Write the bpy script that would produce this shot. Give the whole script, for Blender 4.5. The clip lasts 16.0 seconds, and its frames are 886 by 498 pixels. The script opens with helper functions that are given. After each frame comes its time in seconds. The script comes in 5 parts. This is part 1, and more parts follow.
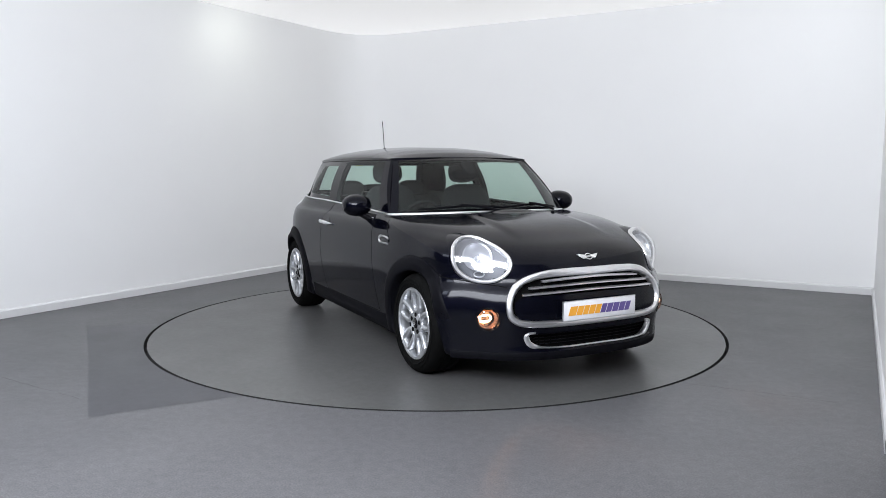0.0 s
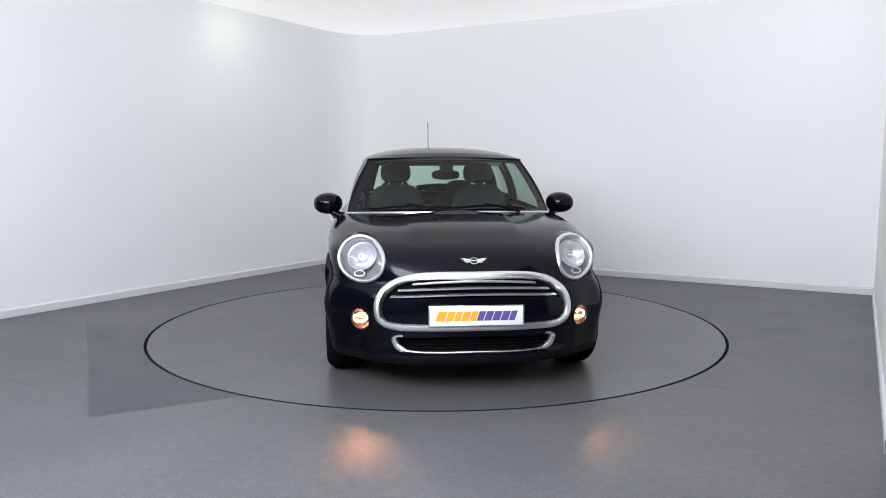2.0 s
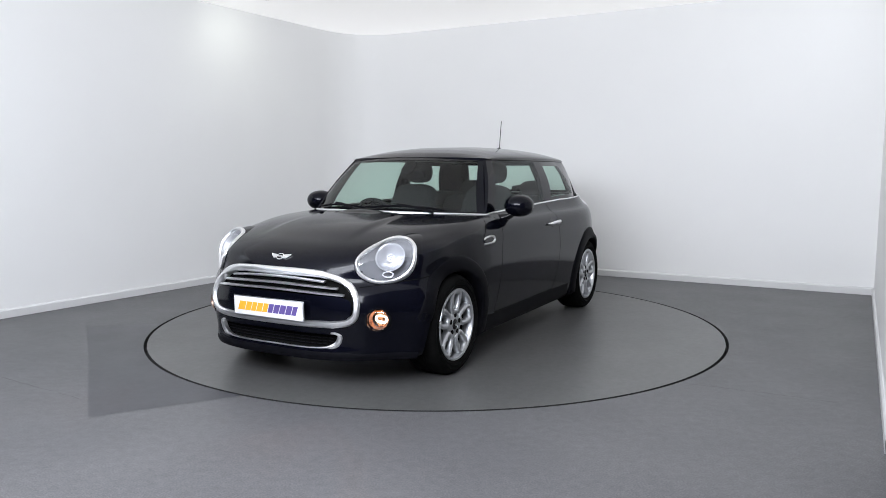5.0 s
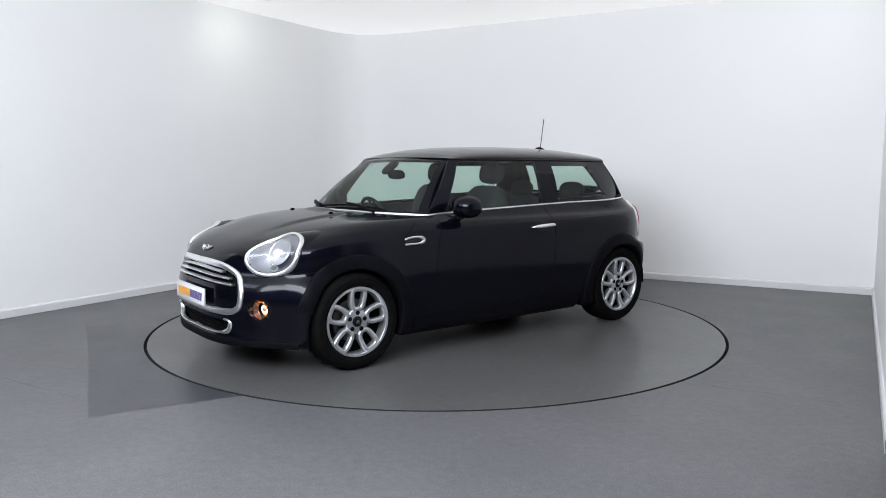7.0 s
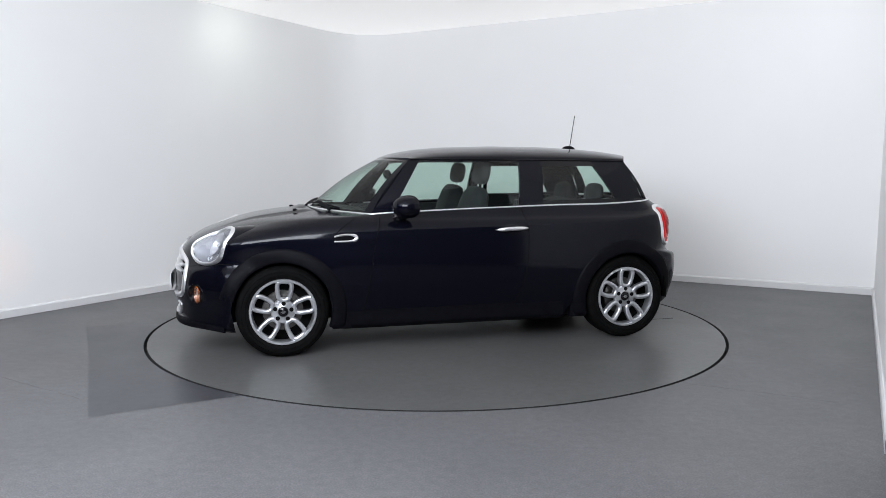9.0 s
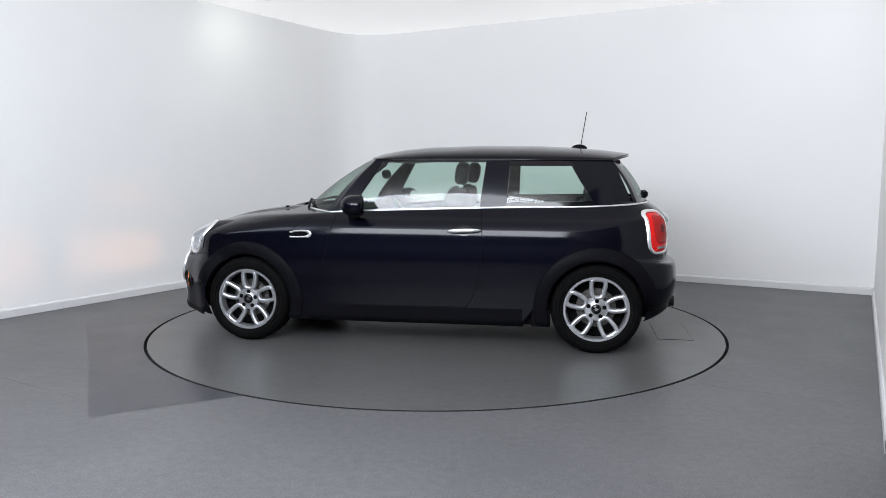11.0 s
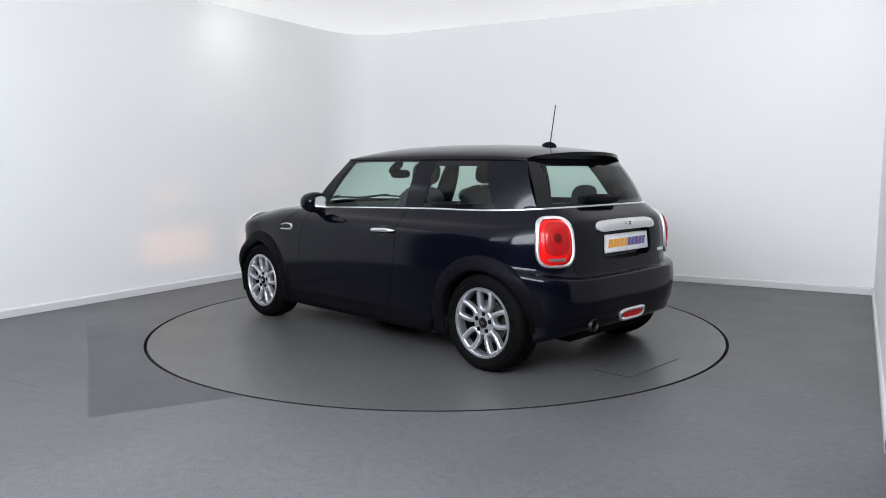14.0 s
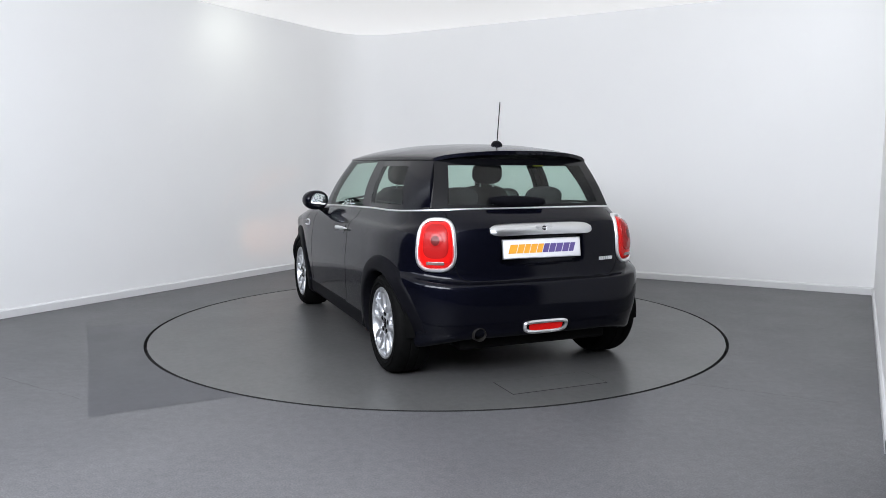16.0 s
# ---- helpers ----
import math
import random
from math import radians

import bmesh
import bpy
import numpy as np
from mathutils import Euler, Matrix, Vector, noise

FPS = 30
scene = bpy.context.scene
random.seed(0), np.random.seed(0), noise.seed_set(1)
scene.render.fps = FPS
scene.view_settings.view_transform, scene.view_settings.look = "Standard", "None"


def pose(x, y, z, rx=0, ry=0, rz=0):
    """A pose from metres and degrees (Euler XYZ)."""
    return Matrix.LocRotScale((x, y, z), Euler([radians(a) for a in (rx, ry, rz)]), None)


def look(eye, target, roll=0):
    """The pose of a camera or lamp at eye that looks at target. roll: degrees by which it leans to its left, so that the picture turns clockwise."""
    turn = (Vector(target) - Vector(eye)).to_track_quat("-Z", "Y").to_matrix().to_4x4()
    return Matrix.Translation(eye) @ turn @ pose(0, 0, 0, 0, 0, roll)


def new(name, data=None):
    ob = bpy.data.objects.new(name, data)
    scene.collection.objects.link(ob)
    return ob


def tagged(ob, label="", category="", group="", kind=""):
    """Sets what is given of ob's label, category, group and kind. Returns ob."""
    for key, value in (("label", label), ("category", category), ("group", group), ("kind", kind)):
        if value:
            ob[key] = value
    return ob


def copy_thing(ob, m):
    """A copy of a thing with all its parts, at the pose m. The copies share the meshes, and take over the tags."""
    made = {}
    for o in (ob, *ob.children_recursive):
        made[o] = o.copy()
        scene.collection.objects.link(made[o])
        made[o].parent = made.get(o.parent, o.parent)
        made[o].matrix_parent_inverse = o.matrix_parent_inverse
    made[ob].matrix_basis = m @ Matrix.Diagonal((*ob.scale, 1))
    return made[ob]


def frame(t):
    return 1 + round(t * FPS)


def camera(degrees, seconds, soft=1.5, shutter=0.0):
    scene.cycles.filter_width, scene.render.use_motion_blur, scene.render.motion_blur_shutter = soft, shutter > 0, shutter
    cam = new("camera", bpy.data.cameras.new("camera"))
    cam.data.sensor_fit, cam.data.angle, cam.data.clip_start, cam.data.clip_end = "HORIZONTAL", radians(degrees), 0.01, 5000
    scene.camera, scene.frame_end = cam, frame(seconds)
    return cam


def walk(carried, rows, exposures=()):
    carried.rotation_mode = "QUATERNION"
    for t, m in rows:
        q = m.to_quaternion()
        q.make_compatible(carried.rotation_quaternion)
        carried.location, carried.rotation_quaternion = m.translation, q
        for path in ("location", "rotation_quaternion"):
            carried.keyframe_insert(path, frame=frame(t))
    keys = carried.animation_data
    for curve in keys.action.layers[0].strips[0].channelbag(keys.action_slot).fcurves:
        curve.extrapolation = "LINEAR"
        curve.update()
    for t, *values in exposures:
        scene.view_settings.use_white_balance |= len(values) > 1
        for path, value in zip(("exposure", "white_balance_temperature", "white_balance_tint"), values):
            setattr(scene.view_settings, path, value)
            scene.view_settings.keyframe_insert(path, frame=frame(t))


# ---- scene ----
# ---- camera ----
cam = camera(61.5, 16.0, soft=0.75)
VIEW = pose(0, -5.997, 1.273, 83.647, 0, -0.543)
walk(cam, [(0, VIEW), (16.0, VIEW)])

# ---- light ----
world = bpy.data.worlds.new("world")
world.use_nodes = True
world.node_tree.nodes["Background"].inputs[0].default_value = (0.8, 0.9, 1.0, 1)
world.node_tree.nodes["Background"].inputs[1].default_value = 0.0
scene.world = world
scene.view_settings.exposure = 0.0


def area_lamp(name, m, sx, sy, power, colour, spread=180):
    d = bpy.data.lights.new(name, "AREA")
    d.shape, d.size, d.size_y, d.energy, d.color, d.spread = "RECTANGLE", sx, sy, power, colour, radians(spread)
    ob = new(name, d)
    ob.matrix_world = m
    return ob


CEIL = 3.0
ADDED_BANKS = [  # added unseen banks under the ceiling, dark end: place, aim, half sizes, watts, colour
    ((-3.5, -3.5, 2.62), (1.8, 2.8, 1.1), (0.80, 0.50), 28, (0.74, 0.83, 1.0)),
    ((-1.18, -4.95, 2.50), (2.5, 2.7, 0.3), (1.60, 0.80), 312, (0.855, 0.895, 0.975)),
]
# the banks are assumed sources, added to brighten walls and floor
for place, aim, (hx, hy), watts, colour in ADDED_BANKS:
    area_lamp("added_bank_lamp", look(place, aim) @ pose(0, 0, -0.012), 2 * hx, 2 * hy, watts, colour)
SPOTS = [  # place on the ceiling, aim, watts, colour
    ((-1.75, 1.95), (-2.25, 2.45, 2.3), 7, (0.95, 1.0, 0.90)),
    ((-3.75, -0.60), (-4.3, -0.3, 1.6), 23, (0.80, 0.88, 1.0)),
    ((3.35, 0.55), (3.7, 1.4, 2.0), 5, (0.85, 0.91, 1.0)),
]
for (lx, ly), aim, watts, colour in SPOTS:
    d = bpy.data.lights.new("spot_lamp", "SPOT")
    d.energy, d.color, d.spot_size, d.spot_blend, d.shadow_soft_size = watts, colour, radians(130), 1.0, 0.06
    new("spot_lamp", d).matrix_world = look((lx, ly, CEIL - 0.06), aim)


# ---- materials ----
def mat(name, base, rough=0.5, metal=0.0, **extra):
    m = bpy.data.materials.new(name)
    m.use_nodes = True
    b = m.node_tree.nodes["Principled BSDF"]
    b.inputs["Base Color"].default_value = (*base, 1)
    b.inputs["Roughness"].default_value = rough
    b.inputs["Metallic"].default_value = metal
    for key, value in extra.items():
        b.inputs[key.replace("_", " ")].default_value = value
    return m


def node(m, kind, **props):
    n = m.node_tree.nodes.new(kind)
    for key, value in props.items():
        if key in n.inputs:
            n.inputs[key].default_value = value
    return n


def noise_node(m, scale, detail=4.0, rough=0.55):
    co = m.node_tree.nodes.new("ShaderNodeTexCoord")
    n = m.node_tree.nodes.new("ShaderNodeTexNoise")
    n.inputs["Scale"].default_value, n.inputs["Detail"].default_value, n.inputs["Roughness"].default_value = scale, detail, rough
    m.node_tree.links.new(co.outputs["Object"], n.inputs["Vector"])
    return n


def ramp_node(m, source, stops):
    r = m.node_tree.nodes.new("ShaderNodeValToRGB")
    while len(r.color_ramp.elements) < len(stops):
        r.color_ramp.elements.new(0.5)
    for e, (p, c) in zip(r.color_ramp.elements, stops):
        e.position, e.color = p, (*c, 1)
    m.node_tree.links.new(source, r.inputs["Fac"])
    return r


def bump_by(m, source, strength, distance, after=None):
    b = m.node_tree.nodes.new("ShaderNodeBump")
    b.inputs["Strength"].default_value, b.inputs["Distance"].default_value = strength, distance
    m.node_tree.links.new(source, b.inputs["Height"])
    if after:
        m.node_tree.links.new(after.outputs["Normal"], b.inputs["Normal"])
    m.node_tree.links.new(b.outputs["Normal"], m.node_tree.nodes["Principled BSDF"].inputs["Normal"])
    return b


def blend(m, kind, fac, a, b):
    n = m.node_tree.nodes.new("ShaderNodeMix")
    n.data_type, n.blend_type = "RGBA", kind
    n.inputs["Factor"].default_value = fac
    m.node_tree.links.new(a, n.inputs["A"])
    m.node_tree.links.new(b, n.inputs["B"])
    return n.outputs["Result"]


def wall_paint():
    m = mat("wall_paint", (0.8, 0.8, 0.79), 0.55)
    b = m.node_tree.nodes["Principled BSDF"]
    big = ramp_node(m, noise_node(m, 0.6, 3).outputs["Fac"], [(0.3, (0.845, 0.845, 0.838)), (0.7, (0.875, 0.875, 0.868))])
    m.node_tree.links.new(big.outputs["Color"], b.inputs["Base Color"])
    bump_by(m, noise_node(m, 260, 3).outputs["Fac"], 0.12, 0.001)
    return m


def coated_floor(name, low, high, rough_low, rough_high, speckle=0.55, pits=0.16):
    """Grey resin-coated concrete with clouds, fine speckle and an uneven sheen."""
    m = mat(name, low, 0.4)
    links, b = m.node_tree.links, m.node_tree.nodes["Principled BSDF"]
    clouds = ramp_node(m, noise_node(m, 0.9, 4, 0.5).outputs["Fac"], [(0.25, low), (0.75, high)])
    speck = ramp_node(m, noise_node(m, 130, 3, 0.7).outputs["Fac"], [(0.36, (0.42, 0.42, 0.42)), (0.50, (1.0, 1.0, 1.0)), (0.66, (1.75, 1.75, 1.75))])
    blots = ramp_node(m, noise_node(m, 22, 4, 0.6).outputs["Fac"], [(0.3, (0.76, 0.76, 0.76)), (0.7, (1.22, 1.22, 1.22))])
    grain = blend(m, "MULTIPLY", speckle, clouds.outputs["Color"], speck.outputs["Color"])
    links.new(blend(m, "MULTIPLY", 0.7, grain, blots.outputs["Color"]), b.inputs["Base Color"])
    sheen = ramp_node(m, noise_node(m, 2.3, 3).outputs["Fac"], [(0.15, (rough_low,) * 3), (0.85, (rough_high,) * 3)])
    links.new(sheen.outputs["Color"], b.inputs["Roughness"])
    if not pits:
        return m
    wide = bump_by(m, noise_node(m, 9, 2).outputs["Fac"], pits * 0.18, 0.004)
    bump_by(m, noise_node(m, 240, 2).outputs["Fac"], pits, 0.001, wide)
    return m


WALL = wall_paint()
CEILING = mat("backlit_ceiling_film", (0.84, 0.84, 0.83), 0.6, Emission_Color=(0.99, 0.98, 0.99, 1), Emission_Strength=0.45)
bump_by(CEILING, noise_node(CEILING, 180, 3).outputs["Fac"], 0.1, 0.001)
SKIRTING = mat("skirting_gloss", (0.68, 0.68, 0.68), 0.3)
bump_by(SKIRTING, noise_node(SKIRTING, 60, 3).outputs["Fac"], 0.08, 0.001)
FLOOR = coated_floor("floor_resin", (0.083, 0.083, 0.088), (0.106, 0.106, 0.110), 0.42, 0.52)
PLATTER = coated_floor("turntable_resin", (0.078, 0.078, 0.078), (0.092, 0.091, 0.090), 0.29, 0.38, 0.2, 0.0)
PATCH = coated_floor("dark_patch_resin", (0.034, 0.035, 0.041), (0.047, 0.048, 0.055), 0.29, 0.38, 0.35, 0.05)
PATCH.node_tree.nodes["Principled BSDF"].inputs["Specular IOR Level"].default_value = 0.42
GAP = mat("black_gap", (0.012, 0.012, 0.012), 0.8)
LAMP_FACE = mat("lamp_diffuser", (0.9, 0.9, 0.9), 0.4, Emission_Color=(0.90, 0.95, 1.0, 1), Emission_Strength=0.6)
DRAPE = mat("charcoal_drape", (0.02, 0.02, 0.022), 0.9)
bump_by(DRAPE, noise_node(DRAPE, 40, 3).outputs["Fac"], 0.3, 0.003)


def two_scale(m, base, amount, scale):
    b = m.node_tree.nodes["Principled BSDF"]
    lo, hi = tuple(c * (1 - amount) for c in base), tuple(min(1, c * (1 + amount)) for c in base)
    r = ramp_node(m, noise_node(m, scale, 5).outputs["Fac"], [(0.3, lo), (0.7, hi)])
    m.node_tree.links.new(r.outputs["Color"], b.inputs["Base Color"])
    return m


def car_paint():
    m = mat("midnight_paint", (0.005, 0.005, 0.011), 0.50, 0.45, Coat_Weight=1.0, Coat_Roughness=0.11, Coat_IOR=1.29, Specular_IOR_Level=0.0, Specular_Tint=(0.15, 0.18, 0.4, 1))
    b = m.node_tree.nodes["Principled BSDF"]
    flake = ramp_node(m, noise_node(m, 900, 1).outputs["Fac"], [(0.40, (0.0011, 0.0012, 0.0027)), (0.75, (0.0058, 0.0064, 0.0142))])
    m.node_tree.links.new(flake.outputs["Color"], b.inputs["Base Color"])
    return m


PAINT = car_paint()
GLOSS = mat("piano_black", (0.004, 0.004, 0.005), 0.08, 0.0, Specular_IOR_Level=0.3)
PLASTIC = two_scale(mat("black_plastic", (0.012, 0.012, 0.014), 0.5, Specular_IOR_Level=0.05), (0.0035, 0.0035, 0.005), 0.3, 30)
bump_by(PLASTIC, noise_node(PLASTIC, 700, 2).outputs["Fac"], 0.2, 0.0005)
DARK = mat("matte_black", (0.003, 0.003, 0.003), 0.85, Specular_IOR_Level=0.08)
RUBBER = two_scale(mat("tyre_rubber", (0.018, 0.018, 0.018), 0.75, Specular_IOR_Level=0.05), (0.0035, 0.0035, 0.0035), 0.35, 25)
CHROME = mat("chrome", (0.90, 0.90, 0.91), 0.34, 1.0)
SATIN = mat("satin_silver", (0.72, 0.73, 0.74), 0.28, 1.0)
ALLOY = two_scale(mat("alloy_silver", (0.52, 0.53, 0.55), 0.32, 0.85, Coat_Weight=0.4, Coat_Roughness=0.15), (0.52, 0.53, 0.55), 0.05, 60)
STEEL = two_scale(mat("brake_steel", (0.12, 0.115, 0.11), 0.45, 1.0), (0.12, 0.115, 0.11), 0.3, 40)
FABRIC = two_scale(mat("seat_cloth", (0.014, 0.014, 0.016), 0.9, Sheen_Weight=0.05), (0.014, 0.014, 0.016), 0.15, 30)
TRIM = two_scale(mat("cabin_trim", (0.013, 0.013, 0.015), 0.7, Specular_IOR_Level=0.2), (0.013, 0.013, 0.015), 0.3, 40)
HEADLINER = mat("headliner", (0.30, 0.30, 0.29), 0.9)
WHITE = two_scale(mat("plate_white", (0.78, 0.78, 0.80), 0.25), (0.78, 0.78, 0.80), 0.03, 20)
ORANGE = mat("plate_orange", (0.80, 0.36, 0.03), 0.35)
PURPLE = mat("plate_purple", (0.10, 0.07, 0.24), 0.35)
RED_MID = mat("deep_red_lens", (0.34, 0.010, 0.010), 0.25, 0.0, Coat_Weight=0.2, Coat_Roughness=0.15, Specular_IOR_Level=0.12)
RED_LENS = mat("red_lens", (0.62, 0.007, 0.006), 0.3, 0.0, Coat_Weight=0.3, Coat_Roughness=0.12, Specular_IOR_Level=0.12)
RED_DARK = mat("dark_red_lens", (0.11, 0.008, 0.008), 0.3, 0.0, Coat_Weight=0.15, Specular_IOR_Level=0.1)
SMOKED = mat("smoked_lens", (0.16, 0.10, 0.09), 0.15, 0.0, Coat_Weight=1.0)
REFLECTOR = mat("lamp_reflector", (0.62, 0.62, 0.65), 0.30, 0.75)
SILVER_GREY = mat("lamp_housing_silver", (0.26, 0.26, 0.28), 0.5, 0.3)
AMBER = mat("amber_reflector", (0.55, 0.16, 0.03), 0.2, 0.0)
GLOW = mat("fog_lamp_glow", (1, 0.7, 0.5), 0.5, Emission_Color=(1.0, 0.62, 0.44, 1), Emission_Strength=2.4)
BULB = mat("fog_bulb_glow", (1, 0.8, 0.6), 0.5, Emission_Color=(1.0, 0.42, 0.18, 1), Emission_Strength=10500.0)
LAMP_TUBE = mat("lamp_tube_grey", (0.022, 0.022, 0.022), 0.8, Specular_IOR_Level=0.0)
WARM = mat("warm_reflector", (0.20, 0.13, 0.10), 0.25, 0.8)
YELLOW = mat("yellow_sticker", (0.7, 0.75, 0.05), 0.5)


def glass(name, tint, clear, rough=0.0):
    """Thin pane: clear transmission tinted by the glass, with a true mirror sheen by Fresnel."""
    m = bpy.data.materials.new(name)
    m.use_nodes = True
    nt = m.node_tree
    nt.nodes.remove(nt.nodes["Principled BSDF"])
    out = nt.nodes["Material Output"]
    tr, gl, mx, lw = (nt.nodes.new(k) for k in ("ShaderNodeBsdfTransparent", "ShaderNodeBsdfGlossy", "ShaderNodeMixShader", "ShaderNodeLayerWeight"))
    tr.inputs["Color"].default_value = (*tint, 1)
    gl.inputs["Roughness"].default_value = rough
    gl.inputs["Color"].default_value = (clear, clear, clear, 1)
    power, scale = (nt.nodes.new("ShaderNodeMath") for k in range(2))
    power.operation, power.inputs[1].default_value = "POWER", 5.0
    scale.operation, scale.inputs[1].default_value, scale.inputs[2].default_value = "MULTIPLY_ADD", 0.925, 0.075
    nt.links.new(lw.outputs["Facing"], power.inputs[0])
    nt.links.new(power.outputs[0], scale.inputs[0])
    nt.links.new(scale.outputs[0], mx.inputs["Fac"])
    nt.links.new(tr.outputs["BSDF"], mx.inputs[1])
    nt.links.new(gl.outputs["BSDF"], mx.inputs[2])
    nt.links.new(mx.outputs["Shader"], out.inputs["Surface"])
    return m


GLASS = glass("green_tinted_glass", (0.76, 0.89, 0.83), 0.45, 0.05)
CLEAR = glass("clear_lens", (0.93, 0.95, 0.97), 1.0)
# ---- the room ----
def mesh_of(name, bm, material, smooth=None):
    me = bpy.data.meshes.new(name)
    bm.normal_update()
    bm.to_mesh(me)
    bm.free()
    for m in (material if isinstance(material, (list, tuple)) else [material]):
        me.materials.append(m)
    if smooth is not None:
        for p in me.polygons:
            p.use_smooth = True
        if smooth < 180:
            me.set_sharp_from_angle(angle=radians(smooth))
    return me


def part(name, bm, material, parent, label="", smooth=None):
    """One mesh object under a thing or under a part."""
    ob = new(name, mesh_of(name, bm, material, smooth))
    ob.parent = parent
    if label:
        tagged(ob, label)
    return ob


def box(bm, x0, x1, y0, y1, z0, z1, bevel=0.0):
    made = bmesh.ops.create_cube(bm, size=1.0)["verts"]
    bmesh.ops.scale(bm, vec=(x1 - x0, y1 - y0, z1 - z0), verts=made)
    bmesh.ops.translate(bm, vec=((x0 + x1) / 2, (y0 + y1) / 2, (z0 + z1) / 2), verts=made)
    if bevel:
        edges = list({e for v in made for e in v.link_edges})
        bmesh.ops.bevel(bm, geom=edges, offset=bevel, segments=2, affect="EDGES", profile=0.5)


def prism(bm, outline, z0, z1):
    low = [bm.verts.new((x, y, z0)) for x, y in outline]
    high = [bm.verts.new((x, y, z1)) for x, y in outline]
    n = len(outline)
    bm.faces.new(low[::-1])
    bm.faces.new(high)
    for i in range(n):
        bm.faces.new((low[i], low[(i + 1) % n], high[(i + 1) % n], high[i]))
    bmesh.ops.recalc_face_normals(bm, faces=bm.faces[:])


CORNER, RIGHT_END = Vector((-1.074, 4.36)), Vector((4.337, 1.246))
LEFT_DIR = Vector((-3.653 + 1.473, 0.172 - 3.712)).normalized()
RIGHT_DIR = (Vector((2.336, -2.263)) - RIGHT_END).normalized()
LEFT_END = CORNER + LEFT_DIR * 13.0
NEAR_END = RIGHT_END + RIGHT_DIR * 9.6


def rounded_corner(radius, steps):
    """Points along the curved corner between the two far walls, in plan."""
    a, b = CORNER + LEFT_DIR * radius, CORNER + (RIGHT_END - CORNER).normalized() * radius
    return [(1 - k) ** 2 * a + 2 * k * (1 - k) * CORNER + k * k * b for k in (i / steps for i in range(steps + 1))]


def strip_wall(path, z0, z1, thick):
    """A wall of some thickness along a path in plan; its face lies on the path, its body on the left-hand side."""
    bm, rings = bmesh.new(), []
    for i, p in enumerate(path):
        d = (path[min(i + 1, len(path) - 1)] - path[max(i - 1, 0)]).normalized()
        q = p + Vector((-d.y, d.x)) * thick
        rings.append([bm.verts.new((*v, z)) for v, z in ((p, z0), (p, z1), (q, z1), (q, z0))])
    for a, b in zip(rings, rings[1:]):
        for k in range(4):
            bm.faces.new((a[k], b[k], b[(k + 1) % 4], a[(k + 1) % 4]))
    bm.faces.new(rings[0][::-1])
    bm.faces.new(rings[-1])
    bmesh.ops.recalc_face_normals(bm, faces=bm.faces[:])
    return bm


def setting(name, bm, material, label, category, smooth=None):
    return tagged(new(name, mesh_of(name, bm, material, smooth)), label, category, kind="structure")


curve = rounded_corner(0.75, 14)
LEFT_STOP, RIGHT_STOP = CORNER + LEFT_DIR * 6.2, RIGHT_END + RIGHT_DIR * 4.7
setting("wall_far", strip_wall([LEFT_STOP] + curve + [RIGHT_END], 0, CEIL, 0.15), WALL,
        "matte white painted studio wall with a rounded corner", "wall", 30)
setting("wall_side", strip_wall([RIGHT_END, RIGHT_STOP], 0, CEIL, 0.15), WALL, "matte white painted side wall of the studio", "wall")
setting("wall_back", strip_wall([RIGHT_STOP, NEAR_END, LEFT_END, LEFT_STOP], 0, CEIL, 0.15), DRAPE, "charcoal drape closing the dark end of the studio", "wall")


def skirting(path):
    bm, rings = bmesh.new(), []
    profile = [(0, 0), (0.018, 0), (0.018, 0.062), (0.014, 0.068), (0.008, 0.075), (0, 0.076)]
    for i, p in enumerate(path):
        d = (path[min(i + 1, len(path) - 1)] - path[max(i - 1, 0)]).normalized()
        n = Vector((d.y, -d.x))
        rings.append([bm.verts.new((*(p + n * (o + 0.001)), z + 0.001)) for o, z in profile])
    for a, b in zip(rings, rings[1:]):
        for k in range(len(profile)):
            bm.faces.new((a[k], b[k], b[(k + 1) % len(profile)], a[(k + 1) % len(profile)]))
    bmesh.ops.recalc_face_normals(bm, faces=bm.faces[:])
    return bm


setting("baseboard_far", skirting([LEFT_STOP] + curve + [RIGHT_END]), SKIRTING, "white gloss skirting board along the far walls", "baseboard", 30)
setting("baseboard_side", skirting([RIGHT_END, RIGHT_STOP]), SKIRTING, "white gloss skirting board along the side wall", "baseboard", 30)

bm = bmesh.new()
prism(bm, [LEFT_END + Vector((-0.3, -0.3)), NEAR_END + Vector((0.3, -0.3)), RIGHT_END + Vector((0.3, 0)), CORNER + Vector((0, 0.4)), CORNER + Vector((-0.4, 0.1))], CEIL, CEIL + 0.15)
along = (RIGHT_END - CORNER).normalized()
for k in (1.22, 2.44, 3.66, 4.88):  # narrow joints between the strips of ceiling film
    p, q = CORNER + along * k, CORNER + along * k + LEFT_DIR * 9
    w = along * 0.004
    for z0 in (CEIL - 0.003,):
        f = bm.faces.new([bm.verts.new((*v, z0)) for v in (p - w, q - w, q + w, p + w)])
        f.material_index = 1
setting("ceiling", bm, [CEILING, SKIRTING], "glowing white backlit stretch ceiling of the studio", "ceiling")

